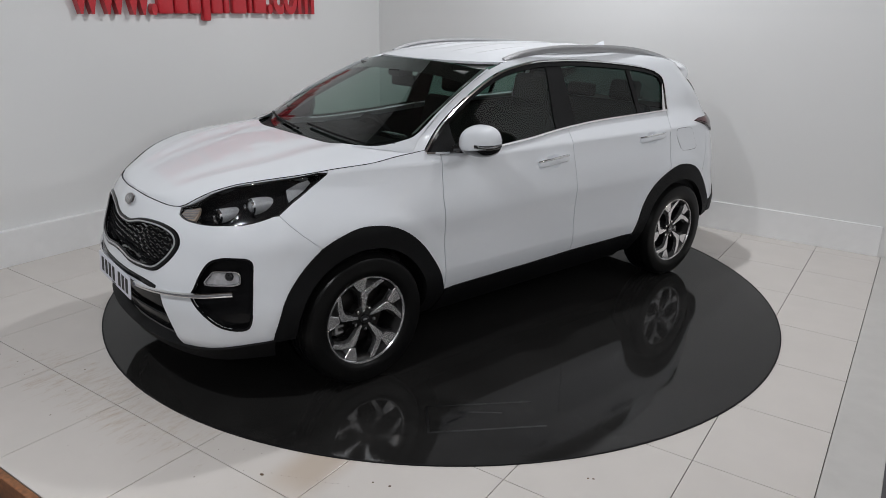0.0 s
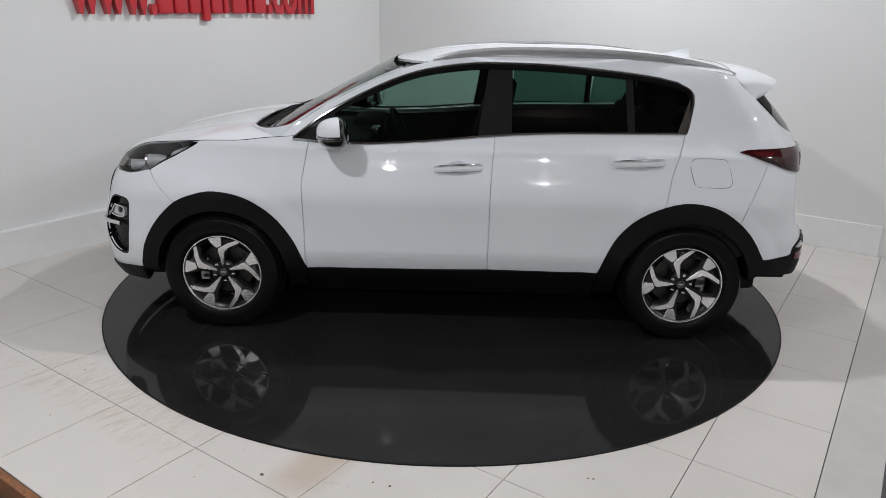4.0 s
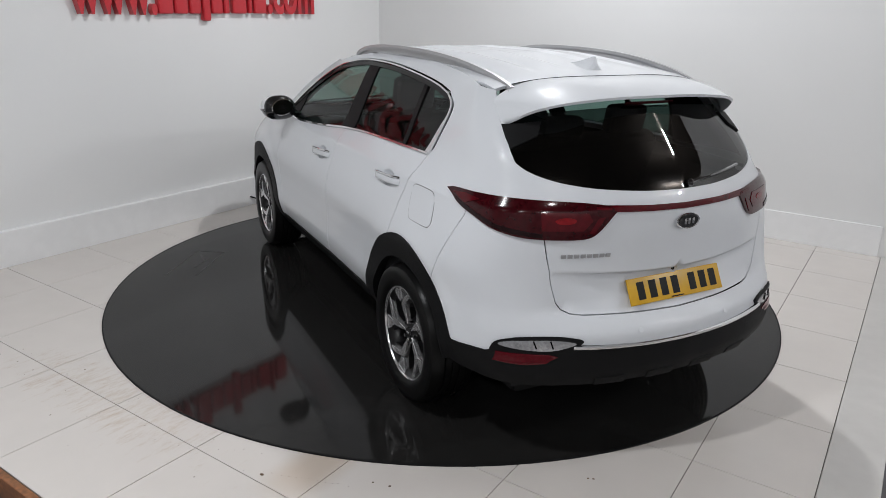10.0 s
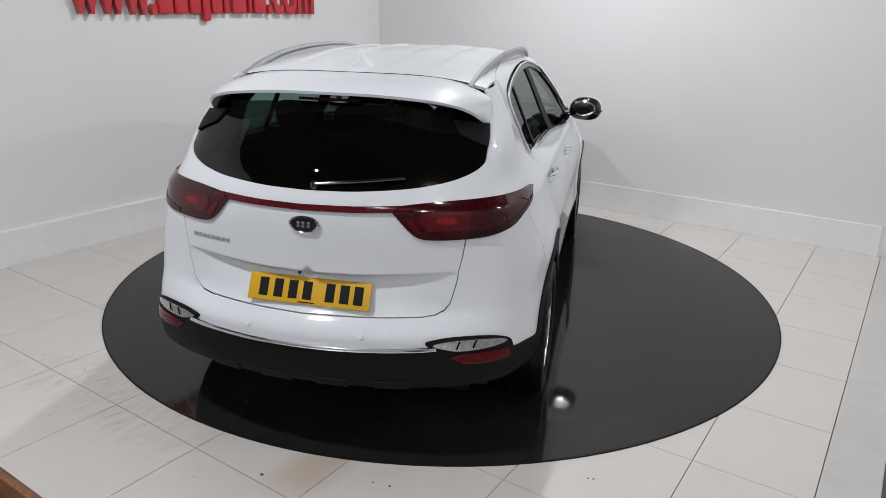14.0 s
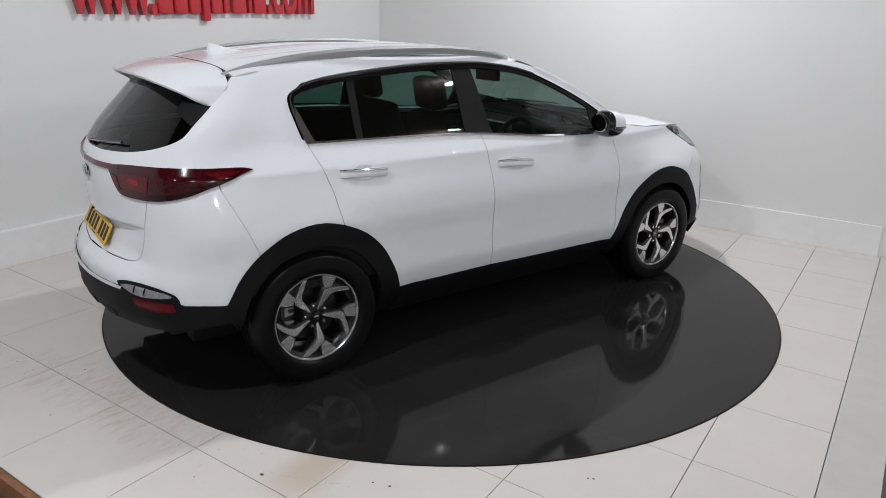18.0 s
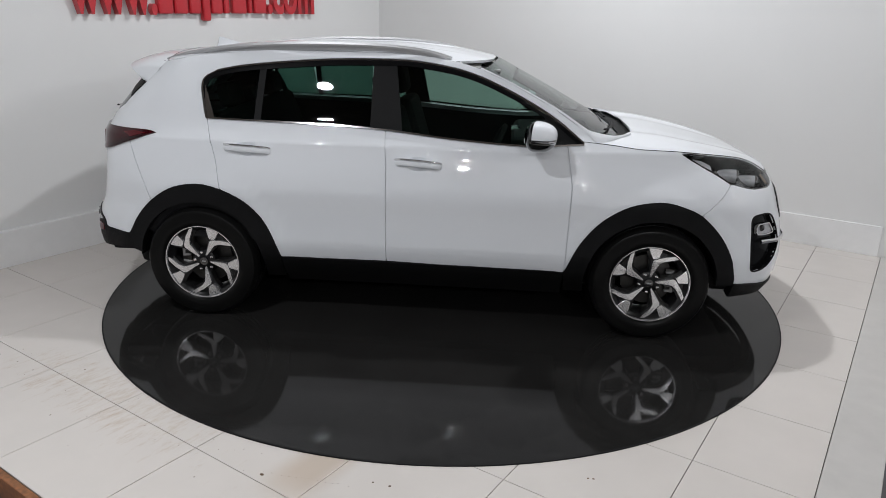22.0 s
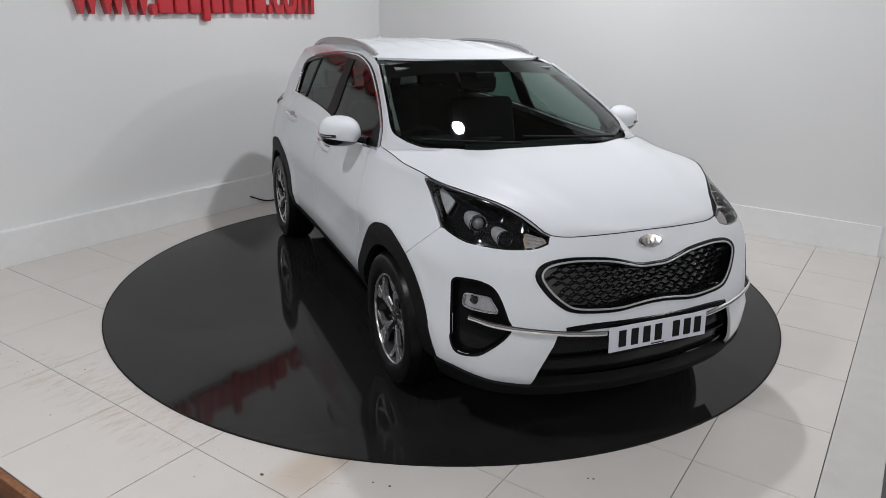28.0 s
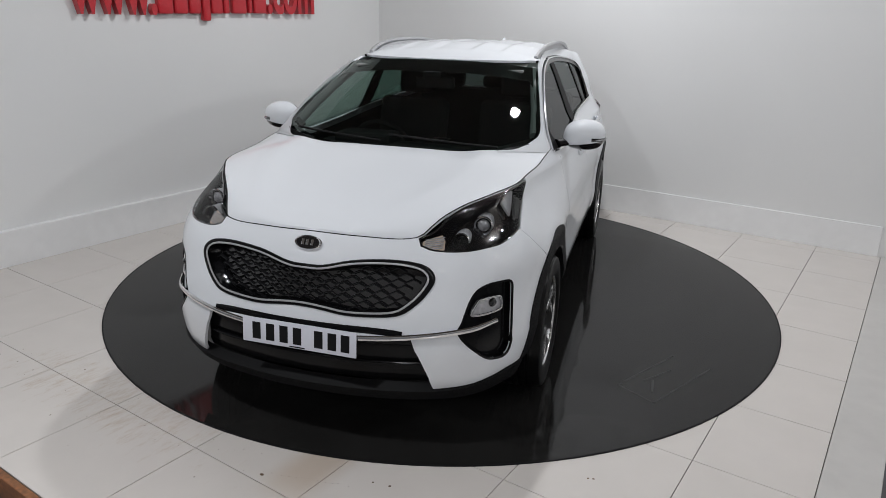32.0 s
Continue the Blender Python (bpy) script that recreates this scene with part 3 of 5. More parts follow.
def roof_surface(x, y):
    ze = ROOF_SIDE(x)
    v = min(abs(y) / float(np.interp(x, _roof_x, _roof_y)), 1.05)
    z = ROOF_MID(x) - (ROOF_MID(x) - ze) * v ** 3.6
    # pressed swages along the roof
    run = ease((0.22 - x) / 0.2) * ease((x + 1.52) / 0.25)
    for mid in (0.13, 0.33):
        z += 0.0045 * run * math.tanh((abs(y) - mid) / 0.012) * math.exp(-((abs(y) - mid) / 0.07) ** 2)
    return Vector((x, y, z))


DLO_TOP = [(0.905, 1.128), (0.72, 1.262), (0.47, 1.392), (0.22, 1.487), (-0.06, 1.533), (-0.28, 1.54), (-0.54, 1.535), (-0.86, 1.512), (-1.11, 1.485), (-1.25, 1.458)]
BELT = table([(0.905, 1.122), (0.6, 1.105), (0.22, 1.122), (-0.24, 1.162), (-0.54, 1.178), (-1.0, 1.188), (-1.3, 1.195)])


def belt_pts(x0, x1, n=10, dz=0.0):
    return [(x, BELT(x) + dz) for x in np.linspace(x0, x1, n)]


def dlo_top_pts(x0=9, x1=-9):
    p = [tuple(q) for q in spline(DLO_TOP, 5)]
    return [q for q in p if x1 <= q[0] <= x0]


DLO_BACK = [tuple(p) for p in spline([(-1.25, 1.458), (-1.318, 1.42), (-1.33, 1.37), (-1.315, 1.29), (-1.293, 1.196)], 4)]


def handle_dish(x, z):
    return [tuple(p) for p in spline(X((x + 0.065, z - 0.018), (x, z - 0.034), (x - 0.065, z - 0.018), (x - 0.055, z + 0.03), (x, z + 0.044), (x + 0.055, z + 0.03)), 4, True)]


def build_car():
    car = new("car")
    tagged(car, "white family crossover car with black cladding, parked on the turntable", "car")
    # bonnet
    rows, cols = 40, 33
    P, N, F = [], [], []
    for i in range(rows):
        u = i / (rows - 1)
        s = S_HOOD * (u ** 0.8)
        e = shell(s, EDGE_Z(s))
        for j in range(cols):
            v = -1 + 2 * j / (cols - 1)
            y = v * max(e.y - 0.003, 0)
            x = e.x - 0.003 + 0.345 * (1 - abs(v) ** 4.5) * u ** 5
            p, n = skin(hood_surface, x, y)
            if abs(v) == 1:
                p.z = e.z
            P.append(p), N.append(n if n.z > 0 else -n)
    for i in range(rows - 1):
        for j in range(cols - 1):
            a = i * cols + j
            F.append((a, a + 1, a + cols + 1, a + cols))
    rimset = [i * cols for i in range(rows)] + [(rows - 1) * cols + j for j in range(1, cols)] + [i * cols + cols - 1 for i in range(rows - 2, -1, -1)]
    base = len(P)
    for i in rimset:
        P.append(P[i] + Vector((0, 0, -0.018))), N.append(Vector((P[i].x - 1.2, P[i].y, -0.2)).normalized())
    for k in range(len(rimset) - 1):
        F.append((rimset[k], rimset[k + 1], base + k + 1, base + k))
    F = [f for f in F if len({tuple(round(c, 5) for c in P[i]) for i in f}) >= 3]
    mesh_object("bonnet", P, F, PAINT, car, normals=N)

    # dark joint along the bonnet's edge
    line = [on_skin(s, EDGE_Z(abs(s)) - 0.002, -0.001) for s in np.linspace(-S_HOOD, S_HOOD, 120)]
    part("bonnet_joint", sweep(line, oval(0.0023, 0.0023, 6), up=lambda p: (0.3, p.y, 0.5)), TRIM, car)

    # headlamp outline, then bumper and wings round it
    head_top = [*Yf((0.447, 0.936)), *X((1.985, 0.968), (1.918, 1.006), (1.80, 1.046), (1.6, 1.078), (1.5, 1.090))]
    head_low = [*X((1.452, 1.084), (1.55, 1.034), (1.657, 0.981), (1.735, 0.934), (1.86, 0.898)), *Yf((0.70, 0.891), (0.62, 0.887), (0.52, 0.893), (0.462, 0.91))]
    head = [tuple(p) for p in spline(head_top, 5)] + [tuple(p) for p in spline(head_low, 5)]
    grille_half = [(0, 0.808), (0.08, 0.811), (0.2, 0.840), (0.32, 0.852), (0.42, 0.851), (0.50, 0.834), (0.534, 0.795), (0.51, 0.74), (0.468, 0.692), (0.41, 0.655), (0.3, 0.643), (0.2, 0.642), (0.1, 0.653), (0, 0.659)]
    g2 = [*grille_half, *[(-y, z) for y, z in grille_half[-2:0:-1]]]
    grille = [tuple(p) for p in spline(Yf(*g2), 4, True)]
    fog = [tuple(p) for p in spline([*Yf((0.725, 0.752), (0.685, 0.722), (0.655, 0.62), (0.645, 0.565), (0.72, 0.47), (0.765, 0.428)), *X((1.918, 0.432), (1.897, 0.56), (1.882, 0.70), (1.89, 0.746), (1.94, 0.755))], 5, True)]
    fog_r = [(-s, z) for s, z in fog][::-1]
    arch_f = [q for q in FRONT_ARCH if q[0] > 1.582]
    right = [*hood_line(0, at_y(0.452, 0.92)[0], 10, 0.004), *[Vector(p) for p in spline(head_low, 5)[::-1] if Vector(p)[0] < at_x(1.735, 0.934)[0]], *X((1.7345, 0.927), (1.5795, 0.768)), *X(*arch_f, (1.819, 0.352)), *Yf((0.70, 0.318), (0.549, 0.306), (0.534, 0.38), (0.482, 0.505), (0.465, 0.555))]
    left = [Vector((-p[0], p[1])) for p in right[::-1][:-1]]
    bumper = panel("front_bumper", right + left, PAINT, car, holes=(grille, fog, fog_r), step=0.04)

    # wings
    arch_w = [q for q in FRONT_ARCH if q[0] < 1.574]
    wing = [*X((0.815, 1.118), (0.852, 0.9), (0.846, 0.6), (0.842, 0.395)), *X(*arch_w), *X((1.577, 0.7695), (1.732, 0.929), (1.657, 0.974), (1.55, 1.029), (1.46, 1.080)), *[p for p in hood_line(at_x(1.45, 1.095)[0], S_HOOD, 10, 0.004)], *X((0.90, 1.12))]
    panel("wing", wing, PAINT, car, both=True, step=0.035)

    # doors
    fd = [*X(*belt_pts(0.811, -0.224, 12, -0.004)), *X((-0.2085, 0.95), (-0.205, 0.84), (-0.205, 0.405), (0.3, 0.392), (0.836, 0.387), (0.840, 0.6), (0.847, 0.9))]
    front_doors = panel("front_door", fd, PAINT, car, both=True, holes=(handle_dish(-0.025, 0.985),))
    arch_d = [q for q in REAR_ARCH if -1.18 < q[0]]
    rd = [*X(*belt_pts(-0.228, -1.285, 12, -0.004)), *X((-1.235, 1.05), (-1.21, 0.97), (-1.18, 0.81)), *X(*[(x + 0.004, z) for x, z in arch_d[::-1]]), *X((-0.84, 0.40), (-0.2095, 0.405), (-0.2095, 0.84), (-0.2125, 0.95))]
    rear_doors = panel("rear_door", rd, PAINT, car, both=True, holes=(handle_dish(-1.027, 1.035),))

    # side frame: pillar, cant rail and quarter in one pressing
    gate = [(-1.60, 1.485), (-1.635, 1.44), (-1.697, 1.385), (-1.78, 1.31), (-1.872, 1.215), (-1.95, 1.13)]
    tl_in = X((-1.97, 1.10), (-1.99, 1.02))
    low_q = X((-1.87, 1.035), (-1.746, 1.06), (-1.742, 1.03), (-1.612, 0.722))
    arch_q = [q for q in REAR_ARCH if -1.61 < q[0] <= -1.18]
    topline = [(x, ROOF_SIDE(x)) for x in np.linspace(0.22, -1.58, 16)]
    apil = [(0.985, 1.135), (0.90, 1.20), (0.72, 1.315), (0.47, 1.44), (0.30, 1.508)]
    frame = [*X(*apil), *X(*topline), *X(*gate), *tl_in, *low_q, *X(*arch_q[::-1]), *X((-1.186, 0.817), (-1.2145, 0.97), (-1.2395, 1.05), (-1.2905, 1.194)), *X(*[(x - 0.012, z) for x, z in DLO_BACK[::-1][1:-1]]), *X(*[(x, z + 0.012) for x, z in dlo_top_pts()[::-1]]), *X((0.93, 1.118))]
    panel("side_frame", frame, PAINT, car, both=True, step=0.04)

    # painted flanges behind the shut lines
    for line in ([(-0.222, 1.155), (-0.2105, 0.95), (-0.207, 0.84), (-0.207, 0.41)], [(0.813, 1.112), (0.8495, 0.9), (0.843, 0.6), (0.838, 0.40)],
                 [(-1.288, 1.188), (-1.237, 1.05), (-1.2122, 0.97), (-1.183, 0.815)], [(1.733, 0.927), (1.578, 0.769)], [(-1.7437, 1.03), (-1.6137, 0.7212)]):
        pts = [on_skin(*at_x(x, z), -0.009) for x, z in dense_open(line, 0.04)]
        pair("shut_flange", sweep(pts, [(-0.010, -0.001), (0.010, -0.001), (0.010, 0.001), (-0.010, 0.001)], up=lambda p: (0, p.y, 0)), PAINT, car)

    # windscreen pillars between glass and side frame
    for side in (1, -1):
        a = spline([Vector(p) for p in ((1.185, 0.56, 1.156), (1.085, 0.648, 1.158), (0.96, 0.708, 1.186), (0.885, 0.728, 1.222))] + [screen_surface(y, z) + Vector((0.004, 0, 0.003)) for y, z in ((0.694, 1.315), (0.635, 1.44), (0.598, 1.508))], 5)
        c = spline([Vector((1.20, 0.565, 1.155)), Vector((1.065, 0.735, 1.143))] + [on_skin(*p) for p in X(*apil)], 5)
        V, NN, FF = [], [], []
        for i in range(len(a)):
            for j in range(7):
                t = j / 6
                p = a[i].lerp(c[i], t)
                n = Vector((0.35, 0.55 + 0.25 * t, 0.6 - 0.15 * t)).normalized()
                p = p + n * 0.012 * 4 * t * (1 - t)
                V.append((p.x, p.y * side, p.z)), NN.append((n.x, n.y * side, n.z))
        for i in range(len(a) - 1):
            for j in range(6):
                k = i * 7 + j
                f = (k, k + 1, k + 8, k + 7)
                FF.append(f if side > 0 else f[::-1])
        mesh_object("windscreen_pillar", V, FF, PAINT, car, normals=NN)

    # roof
    roof_poly = [(screen_surface(y, 1.545).x - 0.012 - 0.05 * (abs(y) / 0.6) ** 4, y) for y in np.linspace(-0.575, 0.575, 15)] + [(x, shell(at_x_fast(x, ROOF_SIDE(x)), ROOF_SIDE(x)).y - 0.004) for x in np.linspace(0.2, -1.57, 14)]
    roof_poly += [(-1.575 - 0.03 * (1 - (y / 0.52) ** 2), y) for y in np.linspace(0.5, -0.5, 11)]
    roof_poly += [(x, -shell(at_x_fast(x, ROOF_SIDE(x)), ROOF_SIDE(x)).y + 0.004) for x in np.linspace(-1.57, 0.2, 14)]
    panel("roof", roof_poly, PAINT, car, surf=roof_surface, step=0.028)
    seam = [roof_surface(-1.577 - 0.03 * (1 - (y / 0.52) ** 2), y) + Vector((0, 0, -0.0005)) for y in np.linspace(-0.52, 0.52, 25)]
    part("roof_joint", sweep(seam, oval(0.0028, 0.002, 6)), TRIM, car)
    # rear spoiler: a wrapped visor from the roof's back edge to its trailing edge
    top_in = [(-1.603, 0.0, ROOF_MID(-1.603) - 0.001), (-1.60, 0.26, roof_surface(-1.60, 0.26).z - 0.001), (-1.585, 0.45, roof_surface(-1.585, 0.45).z - 0.002)]
    side_in = [on_skin(*at_x(x, z), 0.0) for x, z in ((-1.603, 1.481), (-1.638, 1.437), (-1.668, 1.41), (-1.70, 1.383))]
    inner = spline([Vector(p) for p in top_in] + side_in, 6)
    trail = spline([Vector(p) for p in ((-1.912, 0, 1.500), (-1.905, 0.22, 1.497), (-1.882, 0.42, 1.482), (-1.845, 0.52, 1.462), (-1.80, 0.572, 1.438), (-1.755, 0.602, 1.410), (-1.709, 0.612, 1.381))], 6)
    inner = [Vector((p.x, -p.y, p.z)) for p in inner[:0:-1]] + inner
    trail = [Vector((p.x, -p.y, p.z)) for p in trail[:0:-1]] + trail
    bm, grid = bmesh.new(), []
    for a, b in zip(inner, trail):
        d = (b - a).length
        up_n = Vector((-0.35, a.y * 0.9, 1.0)).normalized()
        rows_s = [a.lerp(b, t) + up_n * (0.05 * d * 4 * t * (1 - t)) for t in np.linspace(0, 1, 8)]
        rows_s += [b - up_n * 0.012 * min(d / 0.1, 1), a.lerp(b, 0.6) - up_n * 0.03 * min(d / 0.1, 1)]
        grid.append([bm.verts.new(p) for p in rows_s])
    for r0, r1 in zip(grid, grid[1:]):
        for k in range(len(r0) - 1):
            bm.faces.new((r0[k], r1[k], r1[k + 1], r0[k + 1]))
    part("rear_spoiler", bm, PAINT, car, angle=50)

    # tailgate with its wide glass
    glass_low = [(0.0, 1.148), (0.2, 1.152), (0.4, 1.166), (0.54, 1.19), (0.625, 1.225), (0.66, 1.27)]
    gl = Yr(*glass_low)
    gr = Yr(*[(-y, z) for y, z in glass_low[1:]])
    tg_left = Yr((0.658, 1.225), (0.65, 1.18), (0.635, 1.10), (0.61, 0.98), (0.589, 0.85), (0.573, 0.76), (0.562, 0.718), (0.541, 0.689), (0.508, 0.672), (0.46, 0.666), (0.3, 0.662), (0.0, 0.658))
    tg_right = [Vector((2 * TAIL - p[0], p[1])) for p in tg_left[::-1][1:]]
    low_l = [Vector(p) for p in spline(gl, 4)]
    low_r = [Vector((2 * TAIL - p[0], p[1])) for p in low_l[1:]]
    fold = [tuple(at_y(y, ledge(y) - d, True)) for y in np.linspace(-0.565, 0.565, 46) for d in (-0.010, 0.0, 0.006, 0.012, 0.020, 0.034)]
    tailgate = panel("tailgate", low_r[::-1] + low_l + tg_left + tg_right, PAINT, car, step=0.045, extra=fold)
    topz = lambda y: 1.455 - 0.035 * (abs(y) / 0.56) ** 2
    up_l = [at_y(y, topz(y), True) for y in np.linspace(0.0, 0.52, 8)]
    wrap = X((-1.79, 1.405), (-1.704, 1.384), (-1.784, 1.308), (-1.876, 1.213))
    half = list(low_l[:-4])
    gpoly_l = half + wrap[::-1] + up_l[::-1]
    gpoly_r = [Vector((2 * TAIL - p[0], p[1])) for p in gpoly_l[::-1]]
    panel("rear_window", gpoly_l + gpoly_r[1:-1], GLASS_REAR, car, step=0.05, lift=-0.003, rim=0.006)

    panel("spoiler_fin", X((-1.706, 1.378), (-1.795, 1.297), (-1.82, 1.345), (-1.785, 1.396)), TRIM, car, both=True, step=0.03, lift=0.006, rim=0.012, label="black spoiler side fin")

    # rear bumper: white above, cladding below
    arch_b = [q for q in REAR_ARCH if q[0] <= -1.61]
    rb_l = [*Yr((0.0, 0.654), (0.3, 0.658), (0.46, 0.662), (0.51, 0.6685), (0.544, 0.686), (0.565, 0.716), (0.576, 0.76), (0.592, 0.85), (0.615, 0.985)), *X((-1.97, 1.015), (-1.87, 1.03), (-1.75, 1.055), (-1.7455, 1.03), (-1.6155, 0.7205)), *X(*arch_b), *X((-1.80, 0.505), (-1.95, 0.515)), *Yr((0.76, 0.55), (0.62, 0.556), (0.5, 0.557), (0.42, 0.552), (0.2, 0.545), (0.0, 0.543))]
    rb_r = [Vector((2 * TAIL - p[0], p[1])) for p in rb_l[::-1][1:-1]]
    rear_bumper = panel("rear_bumper", rb_l + rb_r, PAINT, car, step=0.045)

    # glazing of the sides: glass, mirror corner, pillars, bright surround
    xtop = lambda x: float(np.interp(-x, [-q[0] for q in dlo_top_pts()], [q[1] for q in dlo_top_pts()]))
    fg = [*belt_pts(0.69, -0.135, 10, 0.008), (-0.165, 1.3), (-0.19, xtop(-0.19) - 0.022)] + [(x, z - 0.022) for x, z in dlo_top_pts(0.67, -0.185)[::-1]] + [(0.69, 1.252)]
    for nm, mat, poly in (("front_door_glass", GLASS_CLEAR, fg),
                          ("rear_door_glass", GLASS_TINT, [*belt_pts(-0.315, -0.98, 10, 0.008), (-0.965, xtop(-0.965) - 0.022)] + [(x, z - 0.022) for x, z in dlo_top_pts(-0.315, -0.96)[::-1]]),
                          ("quarter_glass", GLASS_TINT, [*belt_pts(-1.01, -1.275, 5, 0.008), (-1.3, 1.30), (-1.312, 1.37), (-1.297, 1.413), (-1.24, 1.438)] + [(x, z - 0.022) for x, z in dlo_top_pts(-1.0, -1.2)[::-1]])):
        panel(nm, X(*poly), mat, car, both=True, step=0.07, lift=-0.010, rim=0.004)
    for nm, mat, poly, lift in (("mirror_corner", TRIM, [(0.895, 1.128), (0.685, 1.112), (0.685, 1.272), (0.74, 1.238)], -0.004),
                                ("door_pillar", TRIM, [(-0.13, BELT(-0.13) + 0.005), (-0.32, BELT(-0.32) + 0.005), (-0.32, 1.537), (-0.187, 1.535)], -0.004),
                                ("quarter_pillar", TRIM, [(-0.972, BELT(-1) + 0.006), (-1.012, BELT(-1) + 0.006), (-0.998, xtop(-1) - 0.003), (-0.957, xtop(-0.96) - 0.003)], -0.005)):
        panel(nm, X(*poly), mat, car, both=True, step=0.06, lift=lift, rim=0.01)
    loop = X(*[(x, z) for x, z in dlo_top_pts()], *DLO_BACK[1:])
    inner = [(x, z - 0.026) for x, z in dlo_top_pts()[1:]] + [(-1.245, 1.436), (-1.299, 1.41), (-1.312, 1.365), (-1.298, 1.29), (-1.278, 1.2)]
    panel("window_seal", loop + X(*inner[::-1]), CORNER, car, both=True, step=0.03, lift=0.0, rim=0.012)
    outer3 = [on_skin(p[0], p[1], 0.004) for p in dense_open(loop, 0.03)]
    pair("window_trim", sweep(outer3, [(-0.004, -0.006), (0.004, -0.006), (0.004, 0.006), (-0.004, 0.006)], up=lambda p: (0, p.y, 0.4)), CHROME, car, "bright metal window surround")
    belt3 = [on_skin(*at_x(x, z), 0.004) for x, z in belt_pts(0.905, -1.293, 40)]
    pair("waist_trim", sweep(belt3, [(-0.005, -0.007), (0.005, -0.007), (0.005, 0.007), (-0.005, 0.007)], up=lambda p: (0, p.y, 0.4)), CHROME, car, "bright metal waist strip")
    # wide bright foot of the surround at its back end
    foot = [(-1.318, 1.38), (-1.312, 1.29), (-1.294, 1.2), (-1.245, 1.2), (-1.27, 1.26), (-1.295, 1.33)]
    panel("trim_foot", X(*foot), CHROME, car, both=True, step=0.03, lift=0.003, rim=0.006)

    # windscreen with its black border
    ws = [(y, 1.115 + 0.075 * (abs(y) / 0.73) ** 3) for y in np.linspace(-0.735, 0.735, 17)] + [(0.737, 1.22), (0.698, 1.32), (0.648, 1.42), (0.602, 1.508)] + [(y, 1.542 - 0.034 * (abs(y) / 0.58) ** 3) for y in np.linspace(0.55, -0.55, 11)] + [(-0.602, 1.508), (-0.648, 1.42), (-0.698, 1.32), (-0.737, 1.22)]
    panel("windscreen", ws, GLASS_SCREEN, car, surf=screen_surface, step=0.08, rim=0.004)
    mid = Vector((0, 1.33))
    inner = [((p[0]) * 0.962, mid.y + (p[1] - mid.y) * 0.92 - 0.004 - (0.04 if p[1] > 1.45 else 0)) for p in ws]
    panel("windscreen_border", ws, GLOSS, car, surf=screen_surface, holes=(inner,), step=0.04, lift=-0.004, rim=0)
    # cowl under the windscreen
    cowl = bmesh.new()
    rows_ = []
    for y in np.linspace(-0.735, 0.735, 41):
        e = 0.892 + 0.345 * (1 - (abs(y) / 0.796) ** 4.5)
        hz = hood_surface(e, y).z
        rows_.append([cowl.verts.new((e + 0.02, y, hz - 0.03)), cowl.verts.new((e - 0.015, y, hz - 0.024)), cowl.verts.new((screen_surface(y * 0.94, 1.14).x - 0.03, y * 0.94, 1.128 + 0.05 * (y / .74) ** 4))])
    for r0, r1 in zip(rows_, rows_[1:]):
        for j in range(2):
            cowl.faces.new((r0[j], r1[j], r1[j + 1], r0[j + 1]))
    part("cowl", cowl, TRIM, car)
    for y0, y1 in ((0.55, -0.05), (-0.08, -0.62)):
        pts = [screen_surface(y, 1.135 + 0.03 * k) + Vector((0.012, 0, 0.016)) for k, y in zip(np.linspace(0.3, 1.2, 9), np.linspace(y0, y1, 9))]
        part("windscreen_wiper", sweep(pts, oval(0.008, 0.006, 6)), TRIM, car)

    # lamps in front
    build_front(car, bumper, head, grille, fog)
    build_rear(car, tailgate, rear_bumper)
    build_cladding(car)
    build_sides(car, front_doors, rear_doors)
    build_inside(car)
    for x in (WHEEL_X, -WHEEL_X):
        for side in (1, -1):
            build_wheel(car, x, side)
    return car


def dense_open(pts, step):
    out = []
    for a, b in zip(pts, pts[1:]):
        a, b = Vector(a), Vector(b)
        k = max(1, int(math.ceil((b - a).length / step)))
        out += [a.lerp(b, j / k) for j in range(k)]
    return out + [Vector(pts[-1])]


def ring_on_skin(loop, width, lift, name, mat, parent, label="", step=0.02, both=False):
    """A raised bead along a closed outline on the skin."""
    pts = [on_skin(p[0], p[1], lift) for p in dense(loop, step)]
    nrm = [skin(shell, p[0], p[1])[1] for p in dense(loop, step)]
    bm = bmesh.new()
    n = len(pts)
    rings = []
    for i in range(n):
        t = (pts[(i + 1) % n] - pts[i - 1]).normalized()
        s = t.cross(nrm[i]).normalized()
        w = nrm[i]
        rings.append([bm.verts.new(pts[i] + s * a + w * b) for a, b in oval(width, width * 0.7, 8)])
    for i in range(n):
        a, b = rings[i], rings[(i + 1) % n]
        for j in range(8):
            bm.faces.new((a[j], a[(j + 1) % 8], b[(j + 1) % 8], b[j]))
    if both:
        return pair(name, bm, mat, parent, label)
    return part(name, bm, mat, parent, label)


def scaled(loop, fu, fv, du=0.0, dv=0.0):
    cu = sum(p[0] for p in loop) / len(loop)
    cv = sum(p[1] for p in loop) / len(loop)
    return [(cu + du + (p[0] - cu) * fu, cv + dv + (p[1] - cv) * fv) for p in loop]


def ball(parent, name, c, r, mat, squash=(1, 1, 1), label="", seg=20):
    bm = bmesh.new()
    bmesh.ops.create_uvsphere(bm, u_segments=seg, v_segments=seg // 2, radius=r)
    bmesh.ops.scale(bm, vec=squash, verts=bm.verts)
    moved(bm, Matrix.Translation(c))
    return part(name, bm, mat, parent, label)


